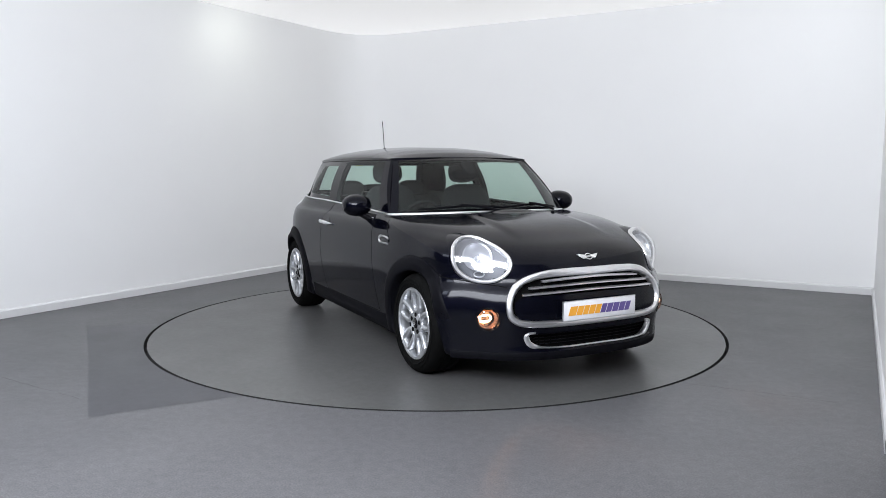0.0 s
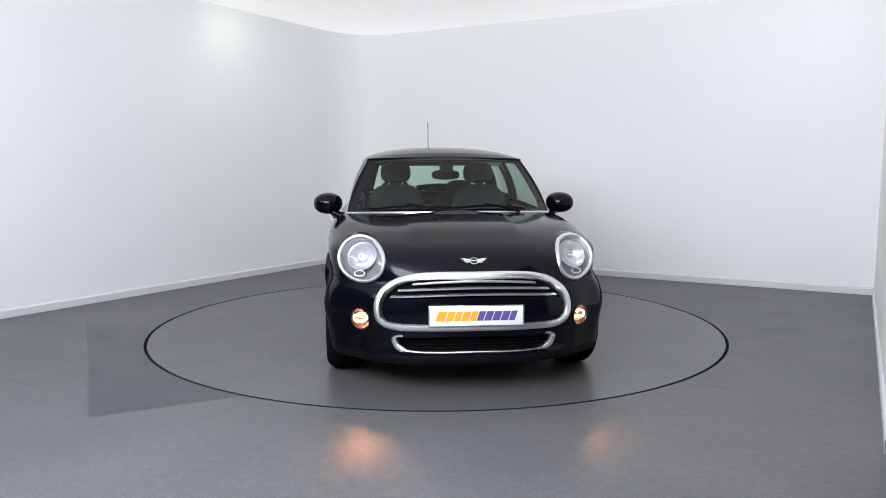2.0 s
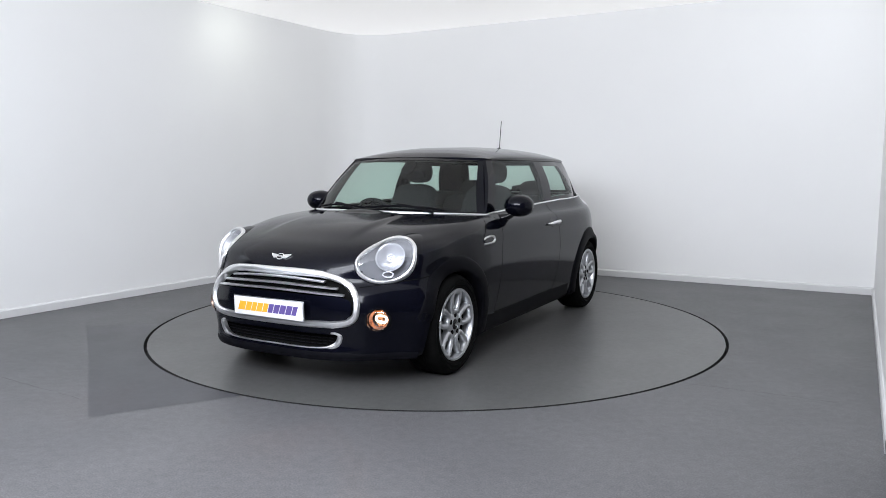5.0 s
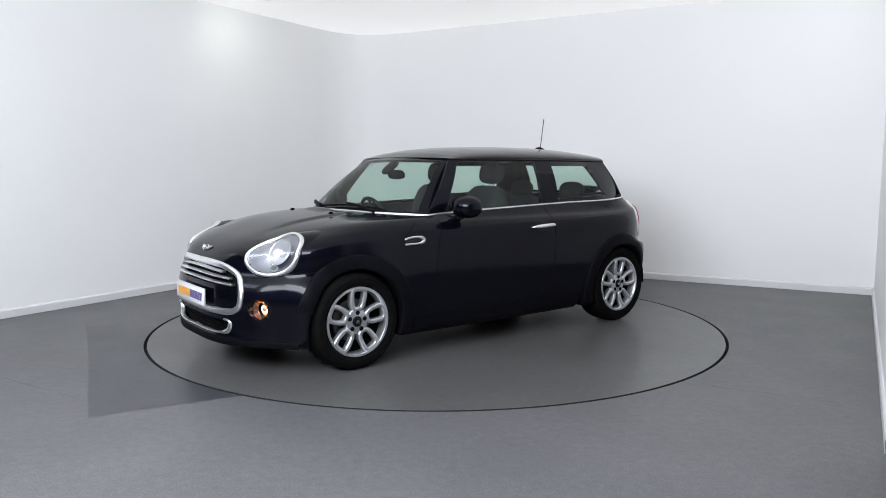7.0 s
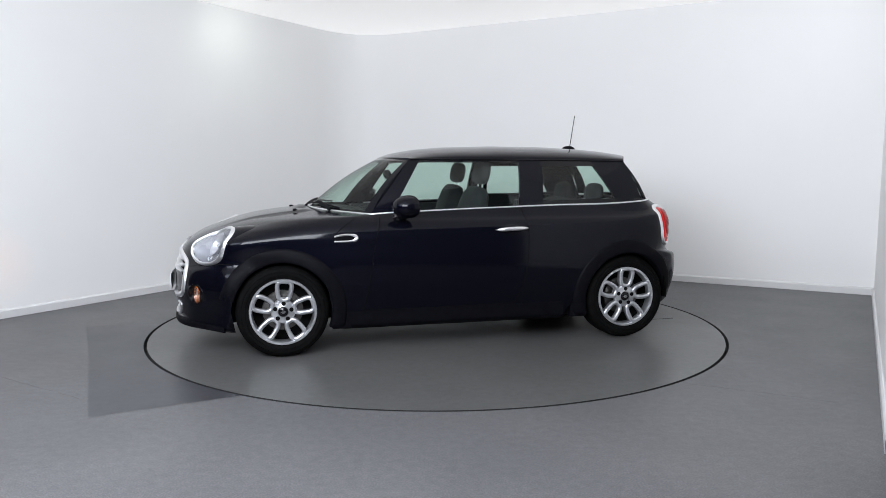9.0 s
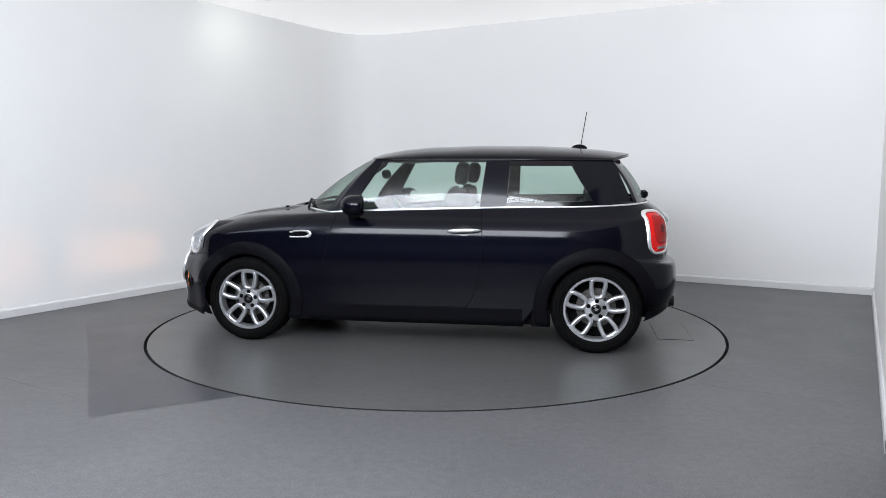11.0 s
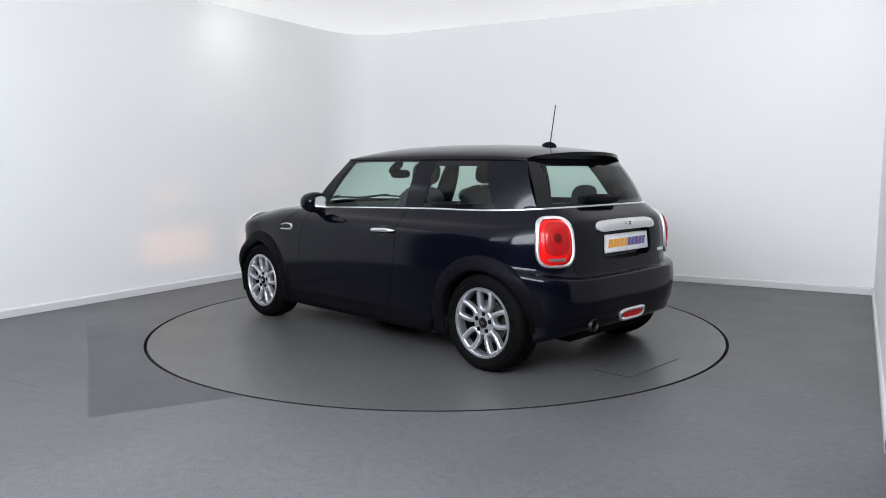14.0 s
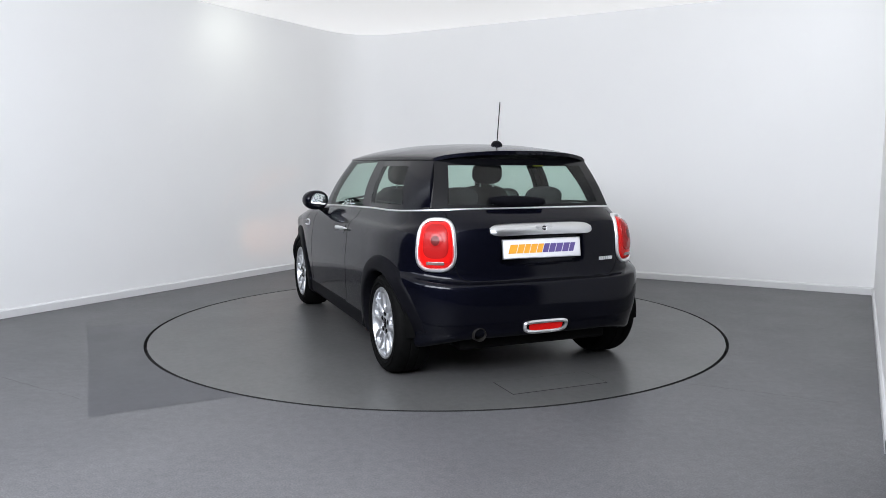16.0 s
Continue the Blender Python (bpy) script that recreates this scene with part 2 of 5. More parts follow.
# floor with a round pit for the turntable
TABLE_R, TABLE_X = 2.212, 0.009
bm = bmesh.new()
ring, outer = [], []
for i in range(160):
    a = 2 * math.pi * i / 160
    ring.append(bm.verts.new((TABLE_X + (TABLE_R + 0.022) * math.cos(a), (TABLE_R + 0.022) * math.sin(a), 0)))
    outer.append(bm.verts.new((14 * math.cos(a), 14 * math.sin(a), 0)))
pit = [bm.verts.new((v.co.x, v.co.y, -0.06)) for v in ring]
for i in range(160):
    j = (i + 1) % 160
    bm.faces.new((ring[i], outer[i], outer[j], ring[j]))
    bm.faces.new((pit[i], ring[i], ring[j], pit[j])).material_index = 1
bm.faces.new(pit).material_index = 1
setting("floor", bm, [FLOOR, GAP], "grey resin-coated concrete floor with faint clouds", "floor")

# dark repair patch of the floor beside the turntable, with a curved inner edge
bm = bmesh.new()
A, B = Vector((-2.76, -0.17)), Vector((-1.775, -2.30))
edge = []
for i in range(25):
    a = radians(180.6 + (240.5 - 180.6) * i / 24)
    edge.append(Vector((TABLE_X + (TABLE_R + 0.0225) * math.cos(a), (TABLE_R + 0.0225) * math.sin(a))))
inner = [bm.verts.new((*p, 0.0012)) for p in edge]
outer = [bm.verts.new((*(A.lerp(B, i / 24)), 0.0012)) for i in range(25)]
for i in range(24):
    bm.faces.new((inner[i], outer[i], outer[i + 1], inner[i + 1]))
bmesh.ops.recalc_face_normals(bm, faces=bm.faces[:])
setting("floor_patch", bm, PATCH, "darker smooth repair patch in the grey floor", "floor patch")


# hairline cracks in the floor
def crack(points, width, seed):
    bm, r = bmesh.new(), random.Random(seed)
    fine = []
    for p, q in zip(points, points[1:]):
        p, q = Vector(p), Vector(q)
        n = max(2, int((q - p).length / 0.05))
        fine += [p.lerp(q, i / n) + Vector((r.uniform(-1, 1), r.uniform(-1, 1))) * 0.004 for i in range(n)]
    last = None
    for i, p in enumerate(fine[:-1]):
        d = (fine[i + 1] - p).normalized()
        w = width * r.uniform(0.3, 1.0)
        pair = [bm.verts.new((p.x - d.y * w * k, p.y + d.x * w * k, 0.0024)) for k in (-1, 1)]
        if last and r.random() > 0.12:
            bm.faces.new((last[0], pair[0], pair[1], last[1]))
        last = pair
    bmesh.ops.recalc_face_normals(bm, faces=bm.faces[:])
    return bm


CRACK = mat("crack_dirt", (0.07, 0.07, 0.07), 0.9)
setting("floor_crack_1", crack([(-3.3, -1.25), (-2.646, -1.568), (-1.88, -2.054)], 0.002, 3), CRACK, "thin dark hairline crack in the grey floor", "crack")
setting("floor_crack_2", crack([(1.489, -1.749), (1.85, -1.93), (2.281, -2.171)], 0.0025, 4), CRACK, "thin dark hairline crack in the grey floor", "crack")


def disc(bm, radius, z, n, flip=False):
    vs = [bm.verts.new((radius * math.cos(2 * math.pi * i / n), radius * math.sin(2 * math.pi * i / n), z)) for i in range(n)]
    bm.faces.new(vs[::-1] if flip else vs)
    return vs


def build_turntable():
    root = new("turntable")
    tagged(root, "round grey turntable platter set flush in the floor", "turntable")
    bm = bmesh.new()
    top = disc(bm, TABLE_R, 0.0, 160)
    low = disc(bm, TABLE_R, -0.05, 160, True)
    for i in range(160):
        j = (i + 1) % 160
        bm.faces.new((low[i], low[j], top[j], top[i])).material_index = 1
    part("platter", bm, [PLATTER, GAP], root, "smooth grey resin-coated platter")
    bm = bmesh.new()
    box(bm, -1.962, -1.715, -0.30, 0.32, 0.0005, 0.003, 0.0)
    hatch = part("hatch_cover", bm, PLATTER, root, "thin square access cover in the platter")
    bm = bmesh.new()
    for x0, x1, y0, y1 in ((-1.9645, -1.962, -0.3025, 0.3225), (-1.715, -1.7125, -0.3025, 0.3225), (-1.962, -1.715, -0.3025, -0.30), (-1.962, -1.715, 0.32, 0.3225)):
        box(bm, x0, x1, y0, y1, 0.0003, 0.0026)
    part("hatch_joint", bm, GAP, hatch, "dark joint round the access cover")
    return root


def build_added_bank(m, hx, hy):
    """An added, unseen rectangular light bank hung from the ceiling, shining along its own -z."""
    root = new("added_light_bank")
    tagged(root, "added large rectangular light bank hung out of view, on", "studio light", "hung light banks")
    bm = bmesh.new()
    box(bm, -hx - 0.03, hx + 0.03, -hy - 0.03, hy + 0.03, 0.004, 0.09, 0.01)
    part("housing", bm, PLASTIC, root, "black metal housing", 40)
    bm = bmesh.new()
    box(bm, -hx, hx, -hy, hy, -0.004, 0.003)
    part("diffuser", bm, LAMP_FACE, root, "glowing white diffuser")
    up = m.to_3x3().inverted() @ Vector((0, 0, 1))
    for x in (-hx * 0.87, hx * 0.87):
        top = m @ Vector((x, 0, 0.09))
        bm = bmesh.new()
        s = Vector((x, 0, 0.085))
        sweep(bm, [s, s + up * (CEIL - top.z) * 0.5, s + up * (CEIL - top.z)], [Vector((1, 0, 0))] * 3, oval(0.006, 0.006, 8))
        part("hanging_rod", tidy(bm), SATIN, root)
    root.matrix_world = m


def build_downlight(x, y):
    root = new("downlight")
    tagged(root, "small round white ceiling downlight, switched on", "downlight", "ceiling downlights")
    bm = bmesh.new()
    lathe(bm, [(0.045, 0.0), (0.062, 0.0), (0.062, -0.012), (0.05, -0.016), (0.045, -0.012), (0.045, 0.0)], 32)
    part("bezel", tidy(bm), SKIRTING, root)
    root.matrix_world = pose(x, y, CEIL - 0.001, 90)


turntable = build_turntable()


# ---- the car: x forward, y to its left, z up, origin on the floor under its middle ----
from mathutils.bvhtree import BVHTree

AXLE, ARCH_R, WHEEL_R = 1.2475, 0.335, 0.309
car = new("car")
tagged(car, "midnight-black three-door hatchback with chrome trim, fog lamps lit", "car")

X0F, X0R = 0.64, -0.75
# z at nose, flank, tail; nose x; half width; tail x; roundness of nose and tail
ROWS = [
    (0.172, 0.165, 0.262, 1.905, 0.780, -1.710, 3.1, 4.4),
    (0.212, 0.192, 0.296, 1.982, 0.812, -1.790, 3.3, 4.4),
    (0.275, 0.260, 0.340, 1.968, 0.824, -1.802, 3.4, 4.5),
    (0.360, 0.360, 0.400, 1.975, 0.838, -1.817, 3.4, 4.6),
    (0.460, 0.460, 0.480, 1.985, 0.850, -1.826, 3.4, 4.6),
    (0.560, 0.560, 0.550, 1.980, 0.858, -1.821, 3.1, 4.6),
    (0.625, 0.630, 0.598, 1.962, 0.860, -1.812, 2.75, 4.5),
    (0.660, 0.680, 0.616, 1.948, 0.857, -1.772, 2.8, 4.0),
    (0.700, 0.740, 0.700, 1.926, 0.851, -1.768, 2.95, 4.0),
    (0.750, 0.800, 0.800, 1.882, 0.846, -1.765, 3.15, 4.0),
    (0.805, 0.850, 0.880, 1.792, 0.834, -1.757, 3.0, 4.0),
    (0.855, 0.890, 0.940, 1.652, 0.808, -1.728, 2.8, 4.3),
    (0.900, 0.920, 0.982, 1.472, 0.770, -1.676, 2.7, 4.6),
]


def belt(x):
    """Height and half width of the waistline on the flank."""
    k = (X0F - x) / (X0F + 1.5)
    return 0.943 + 0.066 * k ** 0.75 if k > 0 else 0.943, 0.729 - 0.012 * max(k, 0)


def smooth01(k):
    k = min(1, max(0, k))
    return k * k * (3 - 2 * k)


def row_point(row, zone, k):
    zf, zs, zr, xf, w, xr, nf, nr = row
    if zone == 0:  # nose to flank, k from 0 to 1
        a = math.pi / 2 * (1 - k)
        x, y, z = X0F + (xf - X0F) * math.sin(a) ** (2 / nf), w * abs(math.cos(a)) ** (2 / nf), zf + (zs - zf) * smooth01(k * 1.25 - 0.2)
        swell = 0.048 * math.exp(-((x - 1.52) / 0.2) ** 2 - ((z - 0.76) / 0.13) ** 2)  # wing round the headlamp
        swell += 0.074 * math.exp(-((x - 1.59) / 0.115) ** 2) * (1 - smooth01((z - 0.44) / 0.42))  # bumper corner ahead of the wheel
        return Vector((x, y + swell * min(1, y / 0.5), z))
    if zone == 1:
        return Vector((X0F + (X0R - X0F) * k, w, zs))
    a = math.pi / 2 * k
    return Vector((X0R + (xr - X0R) * math.sin(a) ** (2 / nr), w * abs(math.cos(a)) ** (2 / nr), zs + (zr - zs) * smooth01(k * 1.3 - 0.15)))


def top_point(zone, k):
    if zone == 0:
        a = math.pi / 2 * (1 - k)
        y = 0.729 * abs(math.cos(a)) ** (2 / 2.3)
        f = y / 0.729
        return Vector((1.01 - 0.37 * f ** 2.2, y, 0.967 - 0.024 * f ** 2))
    if zone == 1:
        x = X0F + (X0R - X0F) * k
        z, w = belt(x)
        return Vector((x, w, z))
    a = math.pi / 2 * k
    x = X0R + (-1.615 - X0R) * math.sin(a) ** (2 / 4.8)
    z, w = belt(X0R)
    return Vector((x, w * abs(math.cos(a)) ** (2 / 4.8), z + (1.022 - z) * math.sin(a)))


def spline(points, n):
    """A smooth curve through the points, n pieces between two."""
    out = []
    for i in range(len(points) - 1):
        p0 = points[i - 1] if i else 2 * points[0] - points[1]
        p1, p2 = points[i], points[i + 1]
        p3 = points[i + 2] if i + 2 < len(points) else 2 * points[-1] - points[-2]
        d1, d2, d3 = (max(1e-6, (b - a).length) ** 0.5 for a, b in ((p0, p1), (p1, p2), (p2, p3)))
        m1 = (p1 - p0) / d1 - (p2 - p0) / (d1 + d2) + (p2 - p1) / d2
        m2 = (p2 - p1) / d2 - (p3 - p1) / (d2 + d3) + (p3 - p2) / d3
        for j in range(n):
            s = j / n
            out.append((2 * s ** 3 - 3 * s ** 2 + 1) * p1 + (s ** 3 - 2 * s ** 2 + s) * m1 * d2 + (3 * s ** 2 - 2 * s ** 3) * p2 + (s ** 3 - s ** 2) * m2 * d2)
    out.append(points[-1].copy())
    return out


def resample(points, n, start=0.0):
    lengths = [0.0]
    for a, b in zip(points, points[1:]):
        lengths.append(lengths[-1] + (b - a).length)
    out, j = [], 0
    for i in range(n + 1):
        s = max(start, lengths[-1] * i / n)
        while j < len(points) - 2 and lengths[j + 1] < s:
            j += 1
        k = (s - lengths[j]) / max(1e-9, lengths[j + 1] - lengths[j])
        out.append(points[j].lerp(points[j + 1], min(1, max(0, k))))
    return out


def in_arch(p):
    return min(math.hypot(p.x - c, p.z - WHEEL_R) for c in (AXLE, -AXLE)) < ARCH_R


STATIONS = [(0, (i / 72) ** 1.0) for i in range(73)] + [(1, i / 40) for i in range(1, 40)] + [(2, i / 72) for i in range(73)]
COLUMN = 72


def dome(p):
    """The raised middle of the bonnet, with soft creases at its sides."""
    f = smooth01((0.37 - abs(p.y)) / 0.07) * smooth01((p.x - 0.98) / 0.10) * smooth01((1.74 - p.x) / 0.40) * smooth01((p.z - 0.80) / 0.06)
    return Vector((p.x, p.y, p.z + 0.012 * f))


def body_columns(trim=True):
    cols = []
    for zone, k in STATIONS:
        pts = [row_point(r, zone, k) for r in ROWS] + [top_point(zone, k)]
        fine = spline(pts, 10)
        start, run = 0.0, 0.0
        if trim and any(in_arch(p) for p in fine):
            for a, b in zip(fine, fine[1:]):
                run += (b - a).length
                if in_arch(b) or in_arch(a):
                    start = run
        cols.append([dome(p) for p in resample(fine, COLUMN, start)])
    return cols


def panel_of(p):
    x, y, z = p
    if z < 0.292 and -0.93 < x < 0.93:
        return "sill"
    if x > 0.9:
        if z < 0.612 + 0.02 * (y > 0.6):
            return "front_bumper"
        return "bonnet"
    if x > 0.70:
        return "front_wing"
    if x > -0.445:
        return "door"
    if x < -1.3 and z < 0.6:
        return "rear_bumper"
    if x < -1.45 and y < 0.545:
        return "tailgate"
    return "rear_quarter_panel"


BODY = body_columns()


def spline2(points, n):
    return [(p.x, p.y) for p in spline([Vector((a, b, 0)) for a, b in points], n)]


def mirrored(half):
    """A closed outline from its half with y from 0 outwards and back to 0."""
    return half + [(-a, b) for a, b in half[-2:0:-1]]


GRILLE = mirrored(spline2([(0, 0.678), (0.20, 0.677), (0.33, 0.667), (0.43, 0.638), (0.500, 0.592), (0.532, 0.540), (0.541, 0.482), (0.530, 0.434), (0.492, 0.405), (0.43, 0.394), (0.34, 0.391), (0, 0.389)], 4))
INTAKE = mirrored(spline2([(0, 0.342), (0.35, 0.342), (0.425, 0.342), (0.450, 0.332), (0.446, 0.304), (0.424, 0.272), (0.367, 0.258), (0, 0.252)], 4))
PLATE_BAY = mirrored([(0, 0.868), (0.285, 0.868), (0.287, 0.76), (0.282, 0.725), (0.262, 0.705), (0.20, 0.698), (0, 0.696)])
LAMP_C, LAMP_WAY = Vector((1.664, 0.625, 0.742)), Vector((0.83, 0.27, 0.49)).normalized()
LAMP_A = Vector((0, 0, 1)).cross(LAMP_WAY).normalized()
LAMP_B = LAMP_WAY.cross(LAMP_A).normalized()
LAMP_RA, LAMP_RB = 0.127, 0.120  # across and up, seen from ahead
FOG_C, FOG_WAY, FOG_R = Vector((1.80, 0.628, 0.418)), Vector((0.93, 0.36, 0.0)).normalized(), 0.066


def inside(outline, a, b):
    hit = False
    for (x1, y1), (x2, y2) in zip(outline, outline[1:] + outline[:1]):
        if (y1 > b) != (y2 > b) and a < (x2 - x1) * (b - y1) / (y2 - y1) + x1:
            hit = not hit
    return hit


def is_hole(c):
    """Openings of the skin: grille, air intake, plate bay, head and fog lamps."""
    if c.x > 1.35:
        d = Vector((c.x, abs(c.y), c.z)) - LAMP_C
        if (d.y / LAMP_RA) ** 2 + (d.z / LAMP_RB) ** 2 < 0.93:
            return True
    if c.x > 1.5:
        if inside(GRILLE, c.y, c.z) or inside(INTAKE, c.y, c.z):
            return True
        d = Vector((c.x, abs(c.y), c.z)) - FOG_C
        return (d - FOG_WAY * d.dot(FOG_WAY)).length < FOG_R * 0.95
    return c.x < -1.6 and inside(PLATE_BAY, c.y, c.z)


def build_body():
    """Left flank and its mirror image as one skin, then split into panels that keep the skin's normals."""
    whole = bmesh.new()
    sides = []
    for sign in (1, -1):
        grid = [[whole.verts.new((p.x, p.y * sign, p.z)) for p in col] for col in BODY]
        for a, b in zip(grid, grid[1:]):
            for i in range(COLUMN):
                quad = (a[i], a[i + 1], b[i + 1], b[i])
                whole.faces.new(quad if sign > 0 else quad[::-1])
        sides.append(grid)
    bmesh.ops.remove_doubles(whole, verts=whole.verts[:], dist=0.0002)
    bmesh.ops.recalc_face_normals(whole, faces=whole.faces[:])
    far = max(whole.faces, key=lambda f: f.calc_center_median().x)
    if far.normal.x < 0:
        bmesh.ops.reverse_faces(whole, faces=whole.faces[:])
    whole.normal_update()
    whole.verts.index_update()
    whole.faces.ensure_lookup_table()
    panels = {}
    for f in whole.faces:
        c = f.calc_center_median()
        if is_hole(c):
            continue
        name = panel_of((c.x, abs(c.y), c.z))
        side = 0 if name in ("bonnet", "front_bumper", "rear_bumper", "tailgate") else (1 if c.y > 0 else -1)
        panels.setdefault((name, side), []).append(f)
    for (name, side), faces in panels.items():
        index, verts, normals, quads = {}, [], [], []
        for f in faces:
            for v in f.verts:
                if v.index not in index:
                    index[v.index] = len(verts)
                    verts.append(v.co.copy())
                    normals.append(v.normal.copy())
            quads.append([index[v.index] for v in f.verts])
        me = bpy.data.meshes.new(name)
        me.from_pydata(verts, [], quads)
        me.materials.append(PLASTIC if name == "sill" else PAINT)
        for p in me.polygons:
            p.use_smooth = True
        me.normals_split_custom_set_from_vertices(normals)
        ob = new(name, me)
        ob.parent = car
        if name == "sill":
            tagged(ob, "matte black plastic sill cladding")
    whole.free()
    # the same skin without the arch openings, to fit things to
    verts, faces = [], []
    for sign in (1, -1):
        for col in body_columns(False):
            verts += [(p.x, p.y * sign, p.z) for p in col]
    n, rows = len(STATIONS), COLUMN + 1
    for s in (0, 1):
        for i in range(n - 1):
            for j in range(COLUMN):
                k = (s * n + i) * rows + j
                faces.append((k, k + 1, k + rows + 1, k + rows))
    return BVHTree.FromPolygons(verts, faces)


SKIN = build_body()


def on_skin(origin, way):
    origin = Vector(origin)
    if abs(origin.y) < 0.0003:  # keep off the joint of the two halves
        origin.y = 0.0003
    hit, normal, _, _ = SKIN.ray_cast(Vector(origin), Vector(way).normalized())
    if hit is None:
        hit, normal, _, _ = SKIN.find_nearest(Vector(origin))
    if normal.dot(Vector(way)) > 0:
        normal = -normal
    return hit, normal


def at_front(y, z):
    return on_skin((3, y, z), (-1, 0, 0))


def at_rear(y, z):
    return on_skin((-3, y, z), (1, 0, 0))


def at_side(x, z, sign=1):
    return on_skin((x, 3 * sign, z), (0, -sign, 0))


def sweep(bm, path, normals, profile, closed=False, material_index=0, widths=None):
    """Sweep a profile (across, out) along a path on a surface with its normals."""
    rings, n = [], len(path)
    for i, (p, nrm) in enumerate(zip(path, normals)):
        a, b = (path[i - 1], path[(i + 1) % n]) if closed else (path[max(i - 1, 0)], path[min(i + 1, n - 1)])
        d = (b - a).normalized()
        across = d.cross(nrm).normalized()
        up = across.cross(d).normalized()
        w = widths[i] if widths else 1.0
        rings.append([bm.verts.new(p + across * u * w + up * v) for u, v in profile])
    m = len(profile)
    pairs = list(zip(rings, rings[1:])) + ([(rings[-1], rings[0])] if closed else [])
    for a, b in pairs:
        for k in range(m):
            bm.faces.new((a[k], b[k], b[(k + 1) % m], a[(k + 1) % m])).material_index = material_index
    if not closed:
        bm.faces.new(rings[0][::-1])
        bm.faces.new(rings[-1])
    return rings


def oval(w, h, n=10, lift=0.0):
    return [(w * math.cos(2 * math.pi * i / n), lift + h * math.sin(2 * math.pi * i / n)) for i in range(n)]


def tidy(bm):
    bmesh.ops.recalc_face_normals(bm, faces=bm.faces[:])
    return bm


def fan_patch(bm, path, normals, lift, rings=5, mid=None, mid_normal=None, project=None):
    """A patch on the skin inside a closed outline, raised by lift, filled towards its middle."""
    c = sum(path, Vector()) / len(path)
    levels = []
    for r in range(rings):
        k = 1 - r / rings
        ring = []
        for p, nrm in zip(path, normals):
            q = c.lerp(p, k)
            if project and r:
                q, nn = project(q)
            else:
                nn = nrm
            ring.append(bm.verts.new(q + nn * lift))
        levels.append(ring)
    q, nn = project(c) if project else (c, normals[0])
    tip = bm.verts.new(q + nn * lift)
    n = len(path)
    for a, b in zip(levels, levels[1:]):
        for i in range(n):
            bm.faces.new((a[i], a[(i + 1) % n], b[(i + 1) % n], b[i]))
    for i in range(n):
        bm.faces.new((levels[-1][i], levels[-1][(i + 1) % n], tip))
    return levels


# ---- glasshouse ----
def drip(x):
    """Half width and height of the roof's edge above the side windows."""
    k = (0.33 - x) / 1.80
    return 0.572 + 0.105 * max(0.0, k * (1 - k)) ** 0.8 * 1.15 - 0.07 * max(0, k) ** 2.2, 1.326 - 0.010 * max(0, k) ** 2


def crown(x):
    """Height of the roof's middle line."""
    return float(np.interp(x, (-1.56, -1.45, -1.3, -1.1, -0.8, -0.4, 0.0, 0.2, 0.36, 0.455), (1.352, 1.372, 1.392, 1.410, 1.424, 1.428, 1.416, 1.398, 1.370, 1.336)))


def side_glass(x_low, x_high, w):
    """A point of the side glazing: w from 0 on the waistline to 1 on the roof's edge."""
    zb, yb = belt(x_low)
    if x_low < -1.0:
        yb -= 0.128 * ((-x_low - 1.0) / 0.5) ** 2
    yd, zd = drip(x_high)
    bulge = 0.022 * math.sin(math.pi * w)
    return Vector((x_low + (x_high - x_low) * w, yb + (yd - yb) * w + bulge, zb + (zd - zb) * w))


def side_panel(bm, low, high, w0, w1, nx=10, nw=8, sign=1, thick=0.0):
    """A piece of the side glazing between two pairs of x, at the waistline and at the roof's edge."""
    grid = []
    for i in range(nx + 1):
        k = i / nx
        xl, xh = low[0] + (low[1] - low[0]) * k, high[0] + (high[1] - high[0]) * k
        grid.append([side_glass(xl, xh, w0 + (w1 - w0) * j / nw) for j in range(nw + 1)])
    outer = [[bm.verts.new((p.x, p.y * sign, p.z)) for p in col] for col in grid]
    for a, b in zip(outer, outer[1:]):
        for j in range(nw):
            bm.faces.new((a[j], b[j], b[j + 1], a[j + 1]))
    if thick:
        inner = [[bm.verts.new((p.x, (p.y - thick) * sign, p.z)) for p in col] for col in grid]
        for a, b in zip(inner, inner[1:]):
            for j in range(nw):
                bm.faces.new((a[j + 1], b[j + 1], b[j], a[j]))
        for o, q in ((outer[0], inner[0]), (outer[-1], inner[-1]), ([c[0] for c in outer], [c[0] for c in inner]), ([c[-1] for c in outer], [c[-1] for c in inner])):
            for j in range(len(o) - 1):
                bm.faces.new((o[j], o[j + 1], q[j + 1], q[j]))
    return tidy(bm)


def screen_point(u, v):
    """The windscreen: u from -1 to 1 across, v from 0 at its foot to 1 at the roof."""
    f = abs(u)
    low = Vector((1.00 - 0.36 * f ** 2.2, 0.722 * u, 0.968 - 0.024 * f ** 2))
    high = Vector((0.455 - 0.125 * f ** 2.2, 0.557 * u, 1.336 - 0.011 * f ** 2))
    p = low.lerp(high, v)
    p.z += 0.022 * math.sin(math.pi * v) * (1 - 0.4 * f ** 2)
    p.x += 0.016 * math.sin(math.pi * v)
    return p


def rear_point(u, v):
    """The rear window: v from 0 at its foot to 1 under the spoiler."""
    f = abs(u)
    low = Vector((-1.615 + 0.095 * f ** 2.6, 0.592 * u, 1.024))
    high = Vector((-1.425 + 0.075 * f ** 2.6, 0.512 * u, 1.318))
    p = low.lerp(high, v)
    p.x -= 0.02 * math.sin(math.pi * v)
    return p


